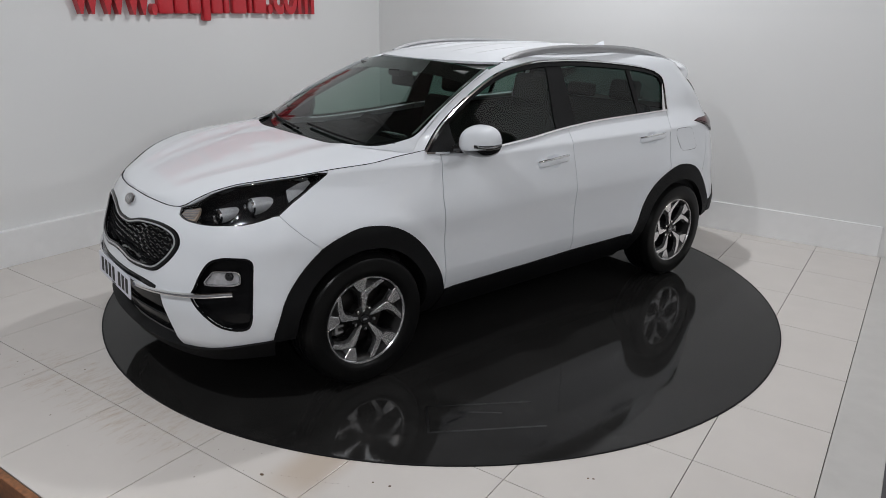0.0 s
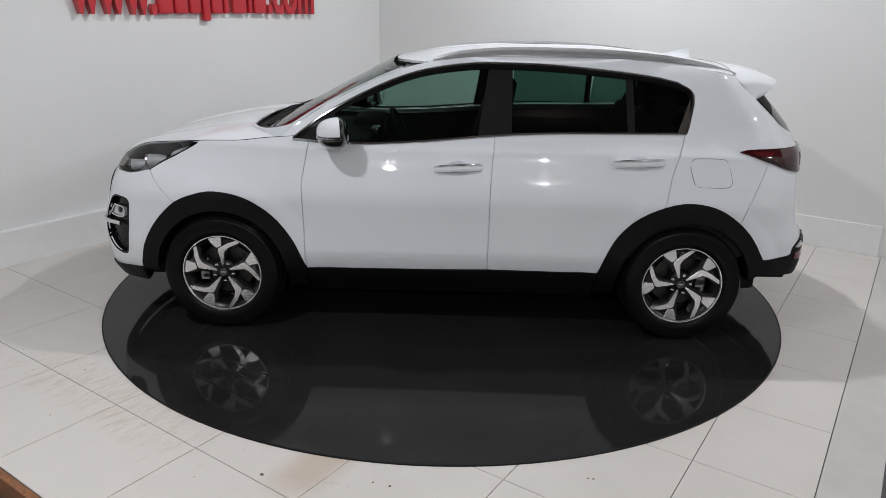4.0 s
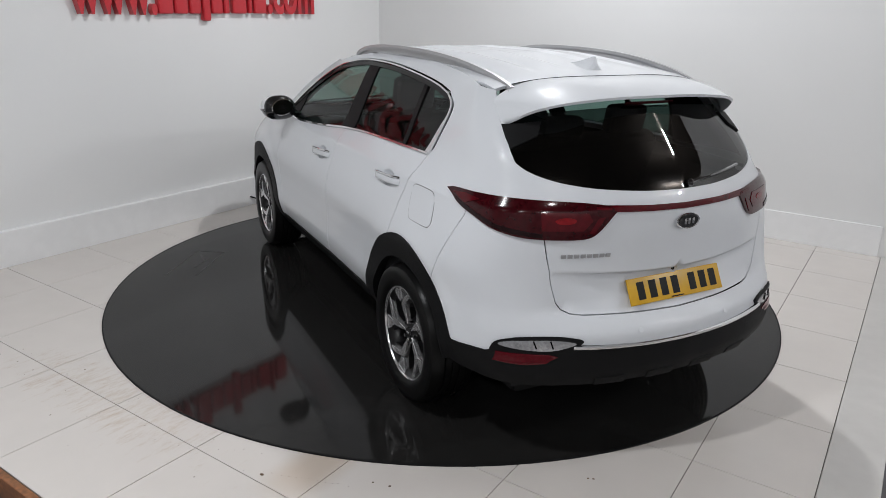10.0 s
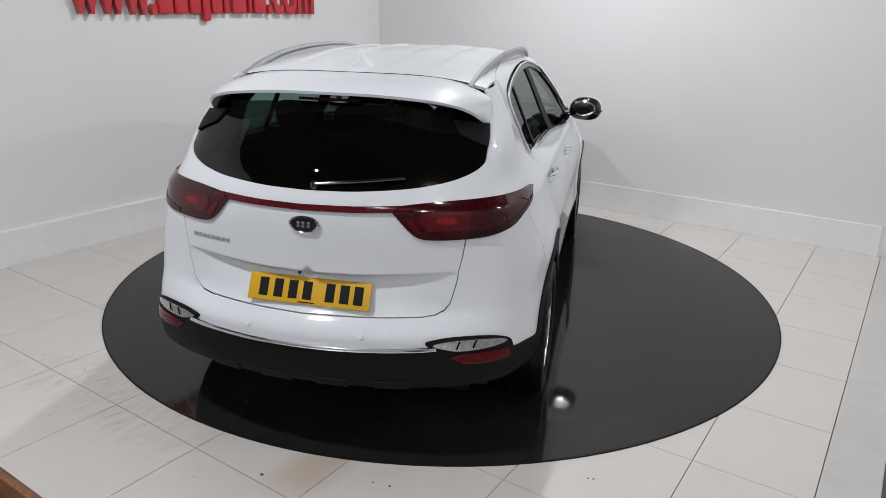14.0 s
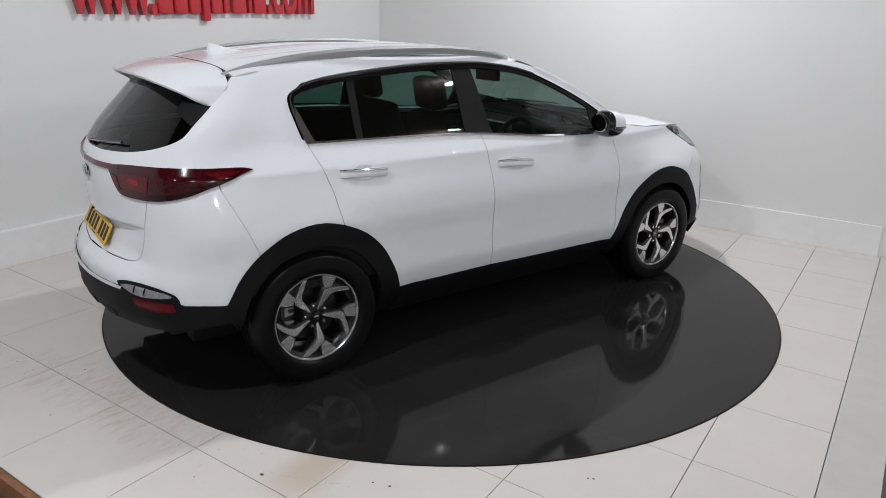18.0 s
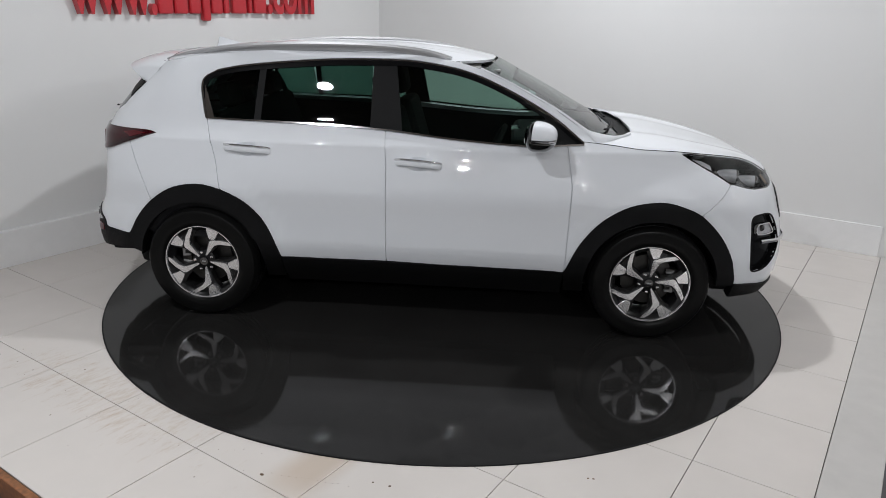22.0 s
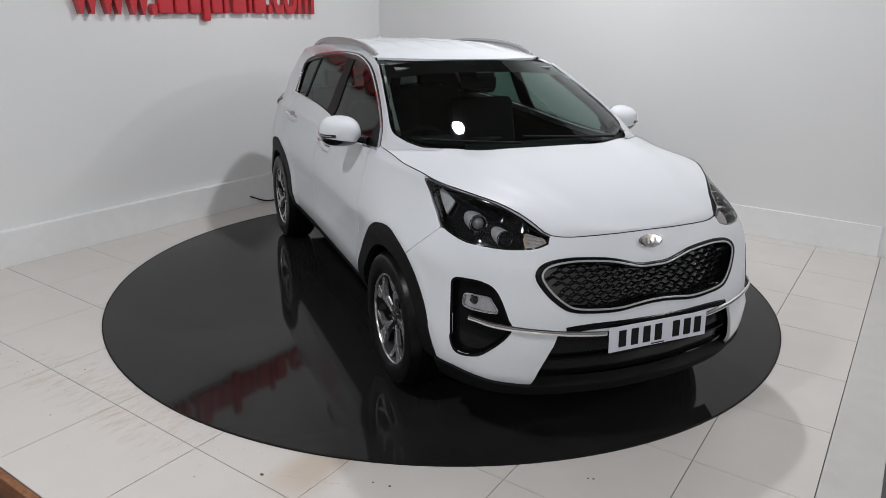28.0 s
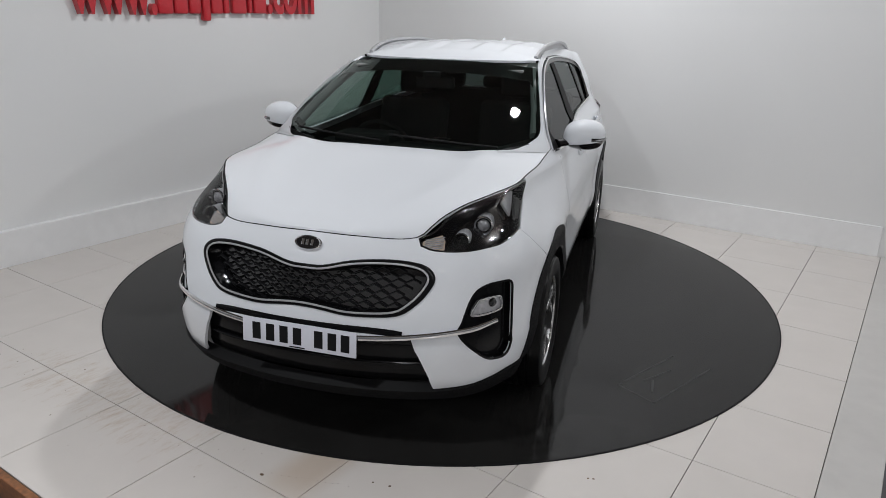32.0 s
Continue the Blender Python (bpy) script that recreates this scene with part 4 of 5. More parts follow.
def facing(s, z, lift=0.0, surf=shell):
    """A pose on the skin whose y axis points out of it and whose z axis is near upright."""
    p, n = skin(surf, s, z)
    zed = Vector((0, 0, 1))
    xx = n.cross(zed).normalized()
    zz = xx.cross(n).normalized()
    m = Matrix((xx, n, zz)).transposed().to_4x4()
    m.translation = p + n * lift
    return m


def plate(parent, m, mat, name, label):
    bm = moved(box_bm((-0.26, 0, -0.0555), (0.26, 0.006, 0.0555), 0.003), m)
    pl = part(name, bm, mat, parent, label)
    # the registration shows as plain dark bars
    for x in (-0.194, -0.130, -0.067, -0.005, 0.092, 0.153, 0.2115):
        part("bar", moved(box_bm((-x - 0.019, 0.006, -0.037), (-x + 0.019, 0.0072, 0.037)), m), PLATE_BLACK, pl, smooth=False)
    part("bar", moved(box_bm((-0.03, 0.006, -0.051), (0.04, 0.007, -0.046)), m), PLATE_BLACK, pl, smooth=False)


def badge(parent, m, w=0.062, h=0.031):
    bm = lathe([(0.0, 0.0), (1.0, 0.0), (1.0, 0.006), (0.93, 0.010), (0.86, 0.008), (0.0, 0.008)], 40)
    bmesh.ops.scale(bm, vec=(w, 1, h), verts=bm.verts)
    ob = part("badge", moved(bm, m), CHROME, parent, "oval chrome badge")
    bm = lathe([(0.0, 0.0075), (0.84, 0.0085), (0.80, 0.0105), (0.0, 0.011)], 40)
    bmesh.ops.scale(bm, vec=(w, 1, h), verts=bm.verts)
    part("badge_field", moved(bm, m), GLOSS, ob)
    for x in (-0.022, 0.0, 0.02):
        part("bar", moved(box_bm((x - 0.006, 0.010, -0.012), (x + 0.006, 0.013, 0.012), 0.001), m), CHROME, ob)


def build_front(car, bumper, head, grille, fog):
    # grille: black well, woven bars, bright surround
    well = panel("grille", scaled(grille, 1.02, 1.03), GLOSS, car, lift=-0.055, rim=0.0, step=0.06)
    ring_on_skin(scaled(grille, 0.985, 0.965), 0.014, -0.002, "grille_surround", CORNER, well, step=0.02)
    ring_on_skin(scaled(grille, 0.955, 0.925), 0.0045, 0.006, "grille_bead", SILVER, well, "thin chrome bead", step=0.02)
    poly = [(p[0], p[1]) for p in scaled(grille, 0.95, 0.915)]
    k = 0
    for row, z in enumerate(np.arange(0.645, 0.87, 0.0235)):
        for col in range(-9, 10):
            c = (col + 0.5 * (row % 2)) * 0.066
            ends = [(c - 0.033, z - 0.013), (c, z + 0.002), (c + 0.033, z - 0.013)]
            if not all(even_odd(np.array([e]), poly)[0] for e in ends):
                continue
            bm = sweep([on_skin(a, b, -0.026 - 0.012 * (i != 1)) for i, (a, b) in enumerate(ends)], oval(0.0032, 0.009, 6), up=lambda p: (1, 0, 0))
            part("grille_bar", bm, GRILLE, well)
    # side walls of the well
    loops = [dense(scaled(grille, 1.0, 1.0), 0.03), None]
    V, F = [], []
    for p in loops[0]:
        V += [on_skin(p[0], p[1], 0.0), on_skin(p[0], p[1], -0.056)]
    n = len(loops[0])
    F = [(2 * i, 2 * i + 1, (2 * i + 3) % (2 * n), (2 * i + 2) % (2 * n)) for i in range(n)]
    mesh_object("grille_wall", V, F, GLOSS, well)
    badge(car, facing(0.0, 0.897, 0.001))

    # headlamps
    for sign in (1, -1):
        loop = [(sign * p[0], p[1]) for p in head]
        if sign < 0:
            loop = loop[::-1]
        lamp = panel("headlamp", scaled(loop, 1.0, 1.0), GLOSS, car, lift=-0.075, rim=0, step=0.04, label="projector headlamp behind a clear lens")
        panel("lens", scaled(loop, 0.985, 0.97), LENS, lamp, lift=-0.001, rim=0.004, step=0.03)
        ring_on_skin(scaled(loop, 0.985, 0.965), 0.005, -0.004, "lamp_rim", GLOSS, lamp, step=0.02)
        V = []
        dl = dense(loop, 0.03)
        for p in dl:
            V += [on_skin(p[0], p[1], -0.002), on_skin(p[0], p[1], -0.077)]
        n = len(dl)
        mesh_object("lamp_wall", V, [(2 * i, 2 * i + 1, (2 * i + 3) % (2 * n), (2 * i + 2) % (2 * n)) for i in range(n)], GLOSS, lamp)
        # two barrels that point forward, their bright flanks seen through the lens
        for at, r, lobes in ((at_y(0.618, 0.950), 0.034, 3), (at_x(1.815, 0.990), 0.041, 1)):
            p, nn = skin(shell, sign * at[0], at[1])
            nn = nn if nn.dot(Vector((1, sign, 0))) > 0 else -nn
            axis = Vector((1, sign * 0.10, 0.02)).normalized()
            off = nn - axis * nn.dot(axis)
            off.normalize()
            q = axis.to_track_quat("Y", "Z").to_matrix().to_4x4()
            q.translation = p - nn * 0.012 - off * r
            barrel = part("barrel", moved(lathe([(r * 0.80, -0.12), (r * 0.96, -0.07), (r * 0.98, -0.012), (r * 0.94, -0.006)], 36), q), LAMP_GREY, lamp, "silvered lamp barrel")
            part("bezel", moved(lathe([(r * 0.99, -0.014), (r * 1.02, -0.003), (r * 0.95, 0.0), (r * 0.82, -0.008)], 36), q), CHROME, barrel, "bright lamp ring")
            part("lamp_bowl", moved(lathe([(r * 0.90, -0.005), (r * 0.78, -0.018), (r * 0.4, -0.024), (0.0005, -0.024)], 36), q), GLOSS, barrel)
            for k in range(lobes):
                a, rr = 2 * math.pi * k / lobes + math.pi / 2, (0.40 * r if lobes > 1 else 0)
                bm = bmesh.new()
                bmesh.ops.create_uvsphere(bm, u_segments=18, v_segments=10, radius=r * (0.34 if lobes > 1 else 0.66))
                bmesh.ops.scale(bm, vec=(1, 0.5, 1), verts=bm.verts)
                part("projector", moved(bm, q @ Matrix.Translation((rr * math.cos(a), -0.017, rr * math.sin(a)))), GRILLE if lobes > 1 else CLEAR_LAMP, barrel)
        # bright side reflectors and the ribbed indicator
        pts = [Vector((sign * p[0], p[1])) for p in X((1.66, 0.992), (1.535, 1.052), (1.545, 1.066), (1.60, 1.062), (1.66, 1.044))]
        panel("marker_reflector", pts if sign > 0 else pts[::-1], LAMP_GREY, lamp, lift=-0.052, rim=0.01, step=0.03)
        pts = [Vector((sign * p[0], p[1])) for p in Yf((0.472, 0.899), (0.464, 0.916), (0.468, 0.932), (0.50, 0.943), (0.535, 0.952), (0.552, 0.93), (0.555, 0.90), (0.51, 0.896))]
        ind = panel("indicator", pts if sign > 0 else pts[::-1], AMBER, lamp, lift=-0.012, rim=0.012, step=0.02, label="clear and amber ribbed indicator")
        for i, z in enumerate(np.linspace(0.903, 0.938, 6)):
            a, b = at_y(0.474, z - 0.003), at_y(0.546, z + 0.006)
            bm = sweep([on_skin(sign * a[0], a[1], -0.010), on_skin(sign * b[0], b[1], -0.010)], oval(0.0026, 0.004, 6), up=lambda p: (1, 0, 0.2))
            part("indicator_rib", bm, CLEAR_LAMP if i % 2 else REFLECTOR, ind)
        # fog lamp pocket
        floop = [(sign * p[0], p[1]) for p in fog]
        if sign < 0:
            floop = floop[::-1]
        pocket = panel("fog_lamp_pocket", scaled(floop, 1.02, 1.02), CORNER, car, lift=-0.03, rim=0, step=0.04)
        V = []
        dl = dense(floop, 0.03)
        for p in dl:
            V += [on_skin(p[0], p[1], 0.0), on_skin(p[0], p[1], -0.032)]
        n = len(dl)
        mesh_object("pocket_wall", V, [(2 * i, 2 * i + 1, (2 * i + 3) % (2 * n), (2 * i + 2) % (2 * n)) for i in range(n)], CORNER, pocket)
        ring_on_skin(floop, 0.006, -0.002, "pocket_rim", CORNER, pocket)
        lo = spline([*Yf((0.77, 0.694), (0.74, 0.695), (0.714, 0.694), (0.706, 0.687), (0.690, 0.652), (0.688, 0.640), (0.695, 0.634), (0.74, 0.632), (0.775, 0.634)), *X((1.938, 0.642), (1.934, 0.665), (1.936, 0.686))], 3, True)
        lo = [(sign * p[0], p[1]) for p in lo]
        if sign < 0:
            lo = lo[::-1]
        fl = panel("fog_lamp", lo, REFLECTOR, pocket, lift=-0.018, rim=0.012, step=0.02, label="bright fog lamp with a round lens")
        ring_on_skin(lo, 0.005, -0.012, "fog_lamp_rim", CHROME, fl)
        a = at_y(0.76, 0.673)
        part("fog_lens", moved(lathe([(0.0, 0.008), (0.014, 0.005), (0.020, -0.004)], 20), facing(sign * a[0], a[1], -0.012)), GRILLE, fl)
    # chrome whisker across the lower bumper
    strip = [*Yf((0.255, 0.549), (0.34, 0.554), (0.43, 0.561), (0.55, 0.572), (0.65, 0.582), (0.72, 0.589), (0.775, 0.592))]
    sp = spline(strip, 6)
    pts = [on_skin(p[0], p[1], 0.009 - 0.016 * ease((k / (len(sp) - 1) - 0.75) / 0.25)) for k, p in enumerate(sp)]
    pair("bumper_trim", sweep(pts, oval(0.008, 0.012, 8), up=lambda p: (0, 0, 1)), CHROME, car, "curved chrome trim bar")
    # lower intake, its slats, plate and lip
    intake = panel("lower_intake", [*Yf((-0.50, 0.60), (-0.56, 0.31), (0.56, 0.31), (0.50, 0.60))], CORNER, car, lift=-0.045, rim=0, step=0.07)
    for z in (0.535, 0.43):
        pts = [on_skin(*at_y(y, z), -0.034) for y in np.linspace(-0.51, 0.51, 15)]
        part("intake_bar", sweep(pts, oval(0.010, 0.007 if z < 0.5 else 0.02, 8), up=lambda p: (0, 0, 1)), CORNER, intake)
    pts = [on_skin(*at_y(y, 0.582 - 0.012 * (abs(y) / 0.43) ** 6), -0.004) for y in np.linspace(-0.43, 0.43, 25)]
    part("intake_brow", sweep(pts, oval(0.010, 0.016, 8), up=lambda p: (0, 0, 1)), CORNER, intake)
    m = Matrix((Vector((0, -1, 0)), Vector((1, 0, 0)), Vector((0, 0, 1)))).transposed().to_4x4()
    m = Matrix.Translation((2.256, 0, 0.526)) @ Matrix.Rotation(radians(4), 4, "Y").inverted() @ m
    plate(car, m, PLATE_WHITE, "front_plate", "white plate with plain dark bars")


def build_rear(car, tailgate, rear_bumper):
    T2 = 2 * TAIL
    # lamp clusters wrapped round the corners, joined by a red bar
    up_ = [*X((-1.585, 1.108), (-1.64, 1.119), (-1.77, 1.122), (-1.90, 1.124)), *Yr((0.62, 1.122), (0.5, 1.117), (0.43, 1.112), (0.36, 1.104))]
    lo_ = [*Yr((0.34, 1.082), (0.365, 1.055), (0.411, 1.005), (0.45, 0.982), (0.52, 0.976), (0.62, 0.978)), *X((-1.965, 0.985), (-1.88, 1.008), (-1.80, 1.038), (-1.70, 1.072), (-1.62, 1.098))]
    loop = [tuple(p) for p in spline(up_, 4)] + [tuple(p) for p in spline(lo_, 4)]
    for sign in (1, -1):
        L = loop if sign > 0 else [(T2 - p[0], p[1]) for p in loop][::-1]
        lamp = panel("tail_lamp", L, RED_LENS, car, lift=0.010, rim=0.03, step=0.035, label="deep red wraparound tail lamp")
        for poly, mat, nm in ((Yr((0.622, 1.082), (0.45, 1.080), (0.435, 1.05), (0.47, 1.012), (0.622, 1.012)), RED_MID, "brake_segment"), (spline(Yr((0.575, 1.050), (0.555, 1.062), (0.515, 1.063), (0.497, 1.052), (0.515, 1.040), (0.555, 1.038)), 4, True), RED_BRIGHT, "brake_bulb"), (Yr((0.42, 1.100), (0.36, 1.096), (0.36, 1.088), (0.42, 1.091)), RED_MID, "tail_segment"), (Yr((0.415, 1.060), (0.385, 1.066), (0.43, 1.000), (0.45, 1.003)), RED_MID, "inner_segment"), (X((-1.64, 1.102), (-1.72, 1.110), (-1.80, 1.100), (-1.74, 1.078)), RED_MID, "side_marker")):
            L2 = [tuple(p) for p in poly] if sign > 0 else [(T2 - p[0], p[1]) for p in poly][::-1]
            panel(nm, L2, mat, lamp, lift=0.0145 if nm == "brake_bulb" else 0.0125, rim=0.004, step=0.03)
        lowb = [*X((-1.66, 1.088), (-1.75, 1.06), (-1.88, 1.014), (-1.95, 0.995)), *Yr((0.62, 0.984), (0.62, 1.0)), *X((-1.9, 1.024), (-1.75, 1.074))]
        L3 = [tuple(p) for p in lowb] if sign > 0 else [(T2 - p[0], p[1]) for p in lowb][::-1]
        panel("lamp_shadow_band", L3, RED_DARK, lamp, lift=0.0125, rim=0.004, step=0.03)
    bar = [*Yr((0.37, 1.106), (0.2, 1.1), (0.0, 1.098), (-0.2, 1.1), (-0.37, 1.106), (-0.35, 1.082), (-0.2, 1.078), (0.0, 1.076), (0.2, 1.078), (0.35, 1.082))]
    panel("lamp_bar", bar, RED_MID, car, lift=0.009, rim=0.02, step=0.03, label="slim red light bar")
    badge(tailgate, facing(TAIL, 1.022, 0.001), 0.064, 0.034)
    # model script as plain raised bars
    for i in range(8):
        y = 0.54 - i * 0.0255
        a = at_y(y, 0.908, True)
        part("bar", moved(box_bm((-0.0105, 0, -0.008), (0.0105, 0.003, 0.008), 0.001), facing(a[0], 0.908)), SILVER, tailgate)
    m = facing(TAIL, 0.733, 0.006)
    plate(car, m, PLATE_YELLOW, "rear_plate", "yellow plate with plain dark bars")
    ball(tailgate, "camera_dome", on_skin(*at_y(0.03, 0.818, True), 0.002), 0.008, GLOSS)
    # bumper lamps: clear reversing lamp over a red reflector in a black frame
    for sign in (1, -1):
        mir = (lambda pts: [tuple(p) for p in pts]) if sign > 0 else (lambda pts: [(T2 - p[0], p[1]) for p in pts][::-1])
        fr = mir(scaled(spline([*Yr((0.512, 0.592), (0.55, 0.609), (0.62, 0.616), (0.70, 0.614)), *X((-2.015, 0.605), (-1.975, 0.58), (-1.962, 0.53), (-1.972, 0.485)), *Yr((0.72, 0.482), (0.64, 0.492), (0.575, 0.54))], 4, True), 1.06, 0.98, 0.012, -0.015))
        frame_ = panel("bumper_lamp", fr, TRIM, rear_bumper, lift=0.006, rim=0.02, step=0.03, label="black framed reversing lamp and reflector")
        wl = mir(scaled(spline([*Yr((0.54, 0.588), (0.58, 0.599), (0.64, 0.603), (0.71, 0.601)), *X((-2.012, 0.594), (-1.992, 0.575)), *Yr((0.71, 0.560), (0.63, 0.557), (0.575, 0.570))], 4, True), 1.08, 0.95, 0.014, -0.016))
        panel("reversing_lamp", wl, CLEAR_LAMP, frame_, lift=0.0085, rim=0.004, step=0.02, label="clear ribbed reversing lamp")
        for y in (0.605, 0.665):
            a, b = at_y(y, 0.553, True), at_y(y + 0.01, 0.584, True)
            ss = [a[0], b[0]] if sign > 0 else [T2 - a[0], T2 - b[0]]
            part("lamp_rib", sweep([on_skin(ss[0], a[1], 0.011), on_skin(ss[1], b[1], 0.011)], oval(0.0035, 0.0025, 6), up=lambda p: (-1, 0, 0.1)), CORNER, frame_)
        rl = mir([*Yr((0.585, 0.518), (0.62, 0.527), (0.72, 0.530)), *X((-1.99, 0.53), (-1.985, 0.492)), *Yr((0.71, 0.484), (0.63, 0.490))])
        panel("red_reflector", rl, RED_MID, frame_, lift=0.010, rim=0.004, step=0.03)
    pts = [on_skin(*at_y(y, 0.546 + 0.009 * (abs(y) / 0.5) ** 2, True), 0.010) for y in np.linspace(0.53, -0.53, 25)]
    part("bumper_trim", sweep(pts, oval(0.008, 0.008, 8), up=lambda p: (0, 0, 1)), CHROME, rear_bumper, "thin chrome trim strip")
    for y in (0.24, -0.24, 0.62, -0.62):
        a = at_y(y, 0.60, True)
        part("parking_sensor", moved(lathe([(0.0, 0.0008), (0.010, 0.0008), (0.011, 0.0)], 16), facing(a[0], 0.60, 0.0004)), PAINT, rear_bumper)
    # wiper and high brake lamp
    pts = [on_skin(*at_y(y, 1.168 + 0.03 * k, True), 0.016) for k, y in zip(np.linspace(0, 1, 9), np.linspace(-0.02, -0.37, 9))]
    part("rear_wiper", sweep(pts, oval(0.008, 0.006, 6)), GLOSS, car)
    ball(car, "wiper_pivot", on_skin(*at_y(-0.01, 1.166, True), 0.008), 0.016, GLOSS)
    pts = [on_skin(*at_y(y, 1.458, True), 0.012) for y in np.linspace(0.13, -0.13, 9)]
    part("high_brake_lamp", sweep(pts, oval(0.007, 0.006, 6)), RED_LENS, car)
    # shark fin aerial
    z = ROOF_MID(-1.42)
    bm = bmesh.new()
    rings = []
    for x, w, h in [(-1.28, 0.006, 0.004), (-1.33, 0.030, 0.014), (-1.38, 0.042, 0.030), (-1.43, 0.048, 0.050), (-1.465, 0.047, 0.064), (-1.485, 0.044, 0.066), (-1.495, 0.040, 0.034)]:
        zb = ROOF_MID(x) - 0.008
        rings.append([bm.verts.new((x, u * w, zb + h * f)) for u, f in ((-1, 0), (-0.97, 0.14), (-0.42, 0.42), (-0.17, 0.8), (-0.05, 1), (0.05, 1), (0.17, 0.8), (0.42, 0.42), (0.97, 0.14), (1, 0))])
    for a, b in zip(rings, rings[1:]):
        for j in range(9):
            bm.faces.new((a[j], a[j + 1], b[j + 1], b[j]))
    bm.faces.new(rings[-1]), bm.faces.new(rings[0][::-1])
    part("roof_aerial", bm, PAINT, car)


def build_cladding(car):
    fa = [(0.852, 0.245)] + [(x, z + 0.004) for x, z in FRONT_ARCH] + [(1.815, 0.345)]
    inner_f = [(WHEEL_X + 0.380 * math.cos(t), WHEEL_Z + 0.380 * math.sin(t)) for t in np.linspace(0.0, math.pi + 0.26, 32)]
    panel("wheel_arch", X(*fa, *inner_f), TRIM, car, both=True, step=0.04, lift=0.005, rim=0.035, label="black plastic wheel arch trim")
    ra = [(-0.852, 0.245)] + [(x, z + 0.004) for x, z in REAR_ARCH] + [(-1.79, 0.50), (-1.765, 0.41)]
    inner_r = [(-WHEEL_X - 0.380 * math.cos(t), WHEEL_Z + 0.380 * math.sin(t)) for t in np.linspace(0.12, math.pi + 0.26, 32)]
    panel("wheel_arch", X(*ra, *inner_r), TRIM, car, both=True, step=0.04, lift=0.005, rim=0.035, label="black plastic wheel arch trim")
    panel("sill", X((0.835, 0.392), (-0.84, 0.404), (-0.838, 0.215), (0.832, 0.215)), TRIM, car, both=True, step=0.06, lift=0.007, rim=0.04, label="black plastic sill trim")
    # front lip and lower rear valance
    lipR = [*Yf((0.0, 0.308), (0.35, 0.311), (0.56, 0.313), (0.70, 0.324)), *X((1.812, 0.358), (1.80, 0.27)), *Yf((0.6, 0.255), (0.0, 0.25))]
    lip = lipR + [Vector((-p[0], p[1])) for p in lipR[::-1][1:-1]]
    panel("front_lip", lip, TRIM, car, step=0.05, lift=0.012, rim=0.05)
    T2 = 2 * TAIL
    vl = [*Yr((0.0, 0.548), (0.2, 0.550), (0.42, 0.557), (0.5, 0.562), (0.62, 0.561), (0.76, 0.555)), *X((-1.95, 0.52), (-1.79, 0.508), (-1.765, 0.42)), *Yr((0.76, 0.395), (0.6, 0.383), (0.45, 0.38), (0.0, 0.385))]
    val = vl + [Vector((T2 - p[0], p[1])) for p in vl[::-1][1:-1]]
    valance = panel("rear_valance", val, TRIM, car, step=0.05, lift=0.006, rim=0.06)
    for y in (-0.36, -0.12, 0.12, 0.36):
        a = at_y(y, 0.395, True)
        part("valance_step", moved(box_bm((-0.07, -0.02, -0.022), (0.07, 0.004, 0.018), 0.006), facing(a[0], 0.395, 0.006)), TRIM, valance)
    # underbody and wheel wells
    part("underbody", box_bm((-1.88, -0.62, 0.22), (2.0, 0.62, 0.34), 0.04), TRIM, car)
    for x in (WHEEL_X, -WHEEL_X):
        for side in (1, -1):
            prof = [(0.395, side * 0.60), (0.398, side * 0.87)]
            bm = lathe(prof, 40)
            n = lathe([(0.0, side * 0.60), (0.395, side * 0.60)], 40)
            me = bpy.data.meshes.new("tmp")
            n.to_mesh(me), n.free()
            bm.from_mesh(me)
            bpy.data.meshes.remove(me)
            bmesh.ops.bisect_plane(bm, geom=bm.verts[:] + bm.edges[:] + bm.faces[:], plane_co=(0, 0, 0.02), plane_no=(0, 0, 1), clear_inner=True)
            part("wheel_well", moved(bm, Matrix.Translation((x, 0, WHEEL_Z))), TRIM, car)


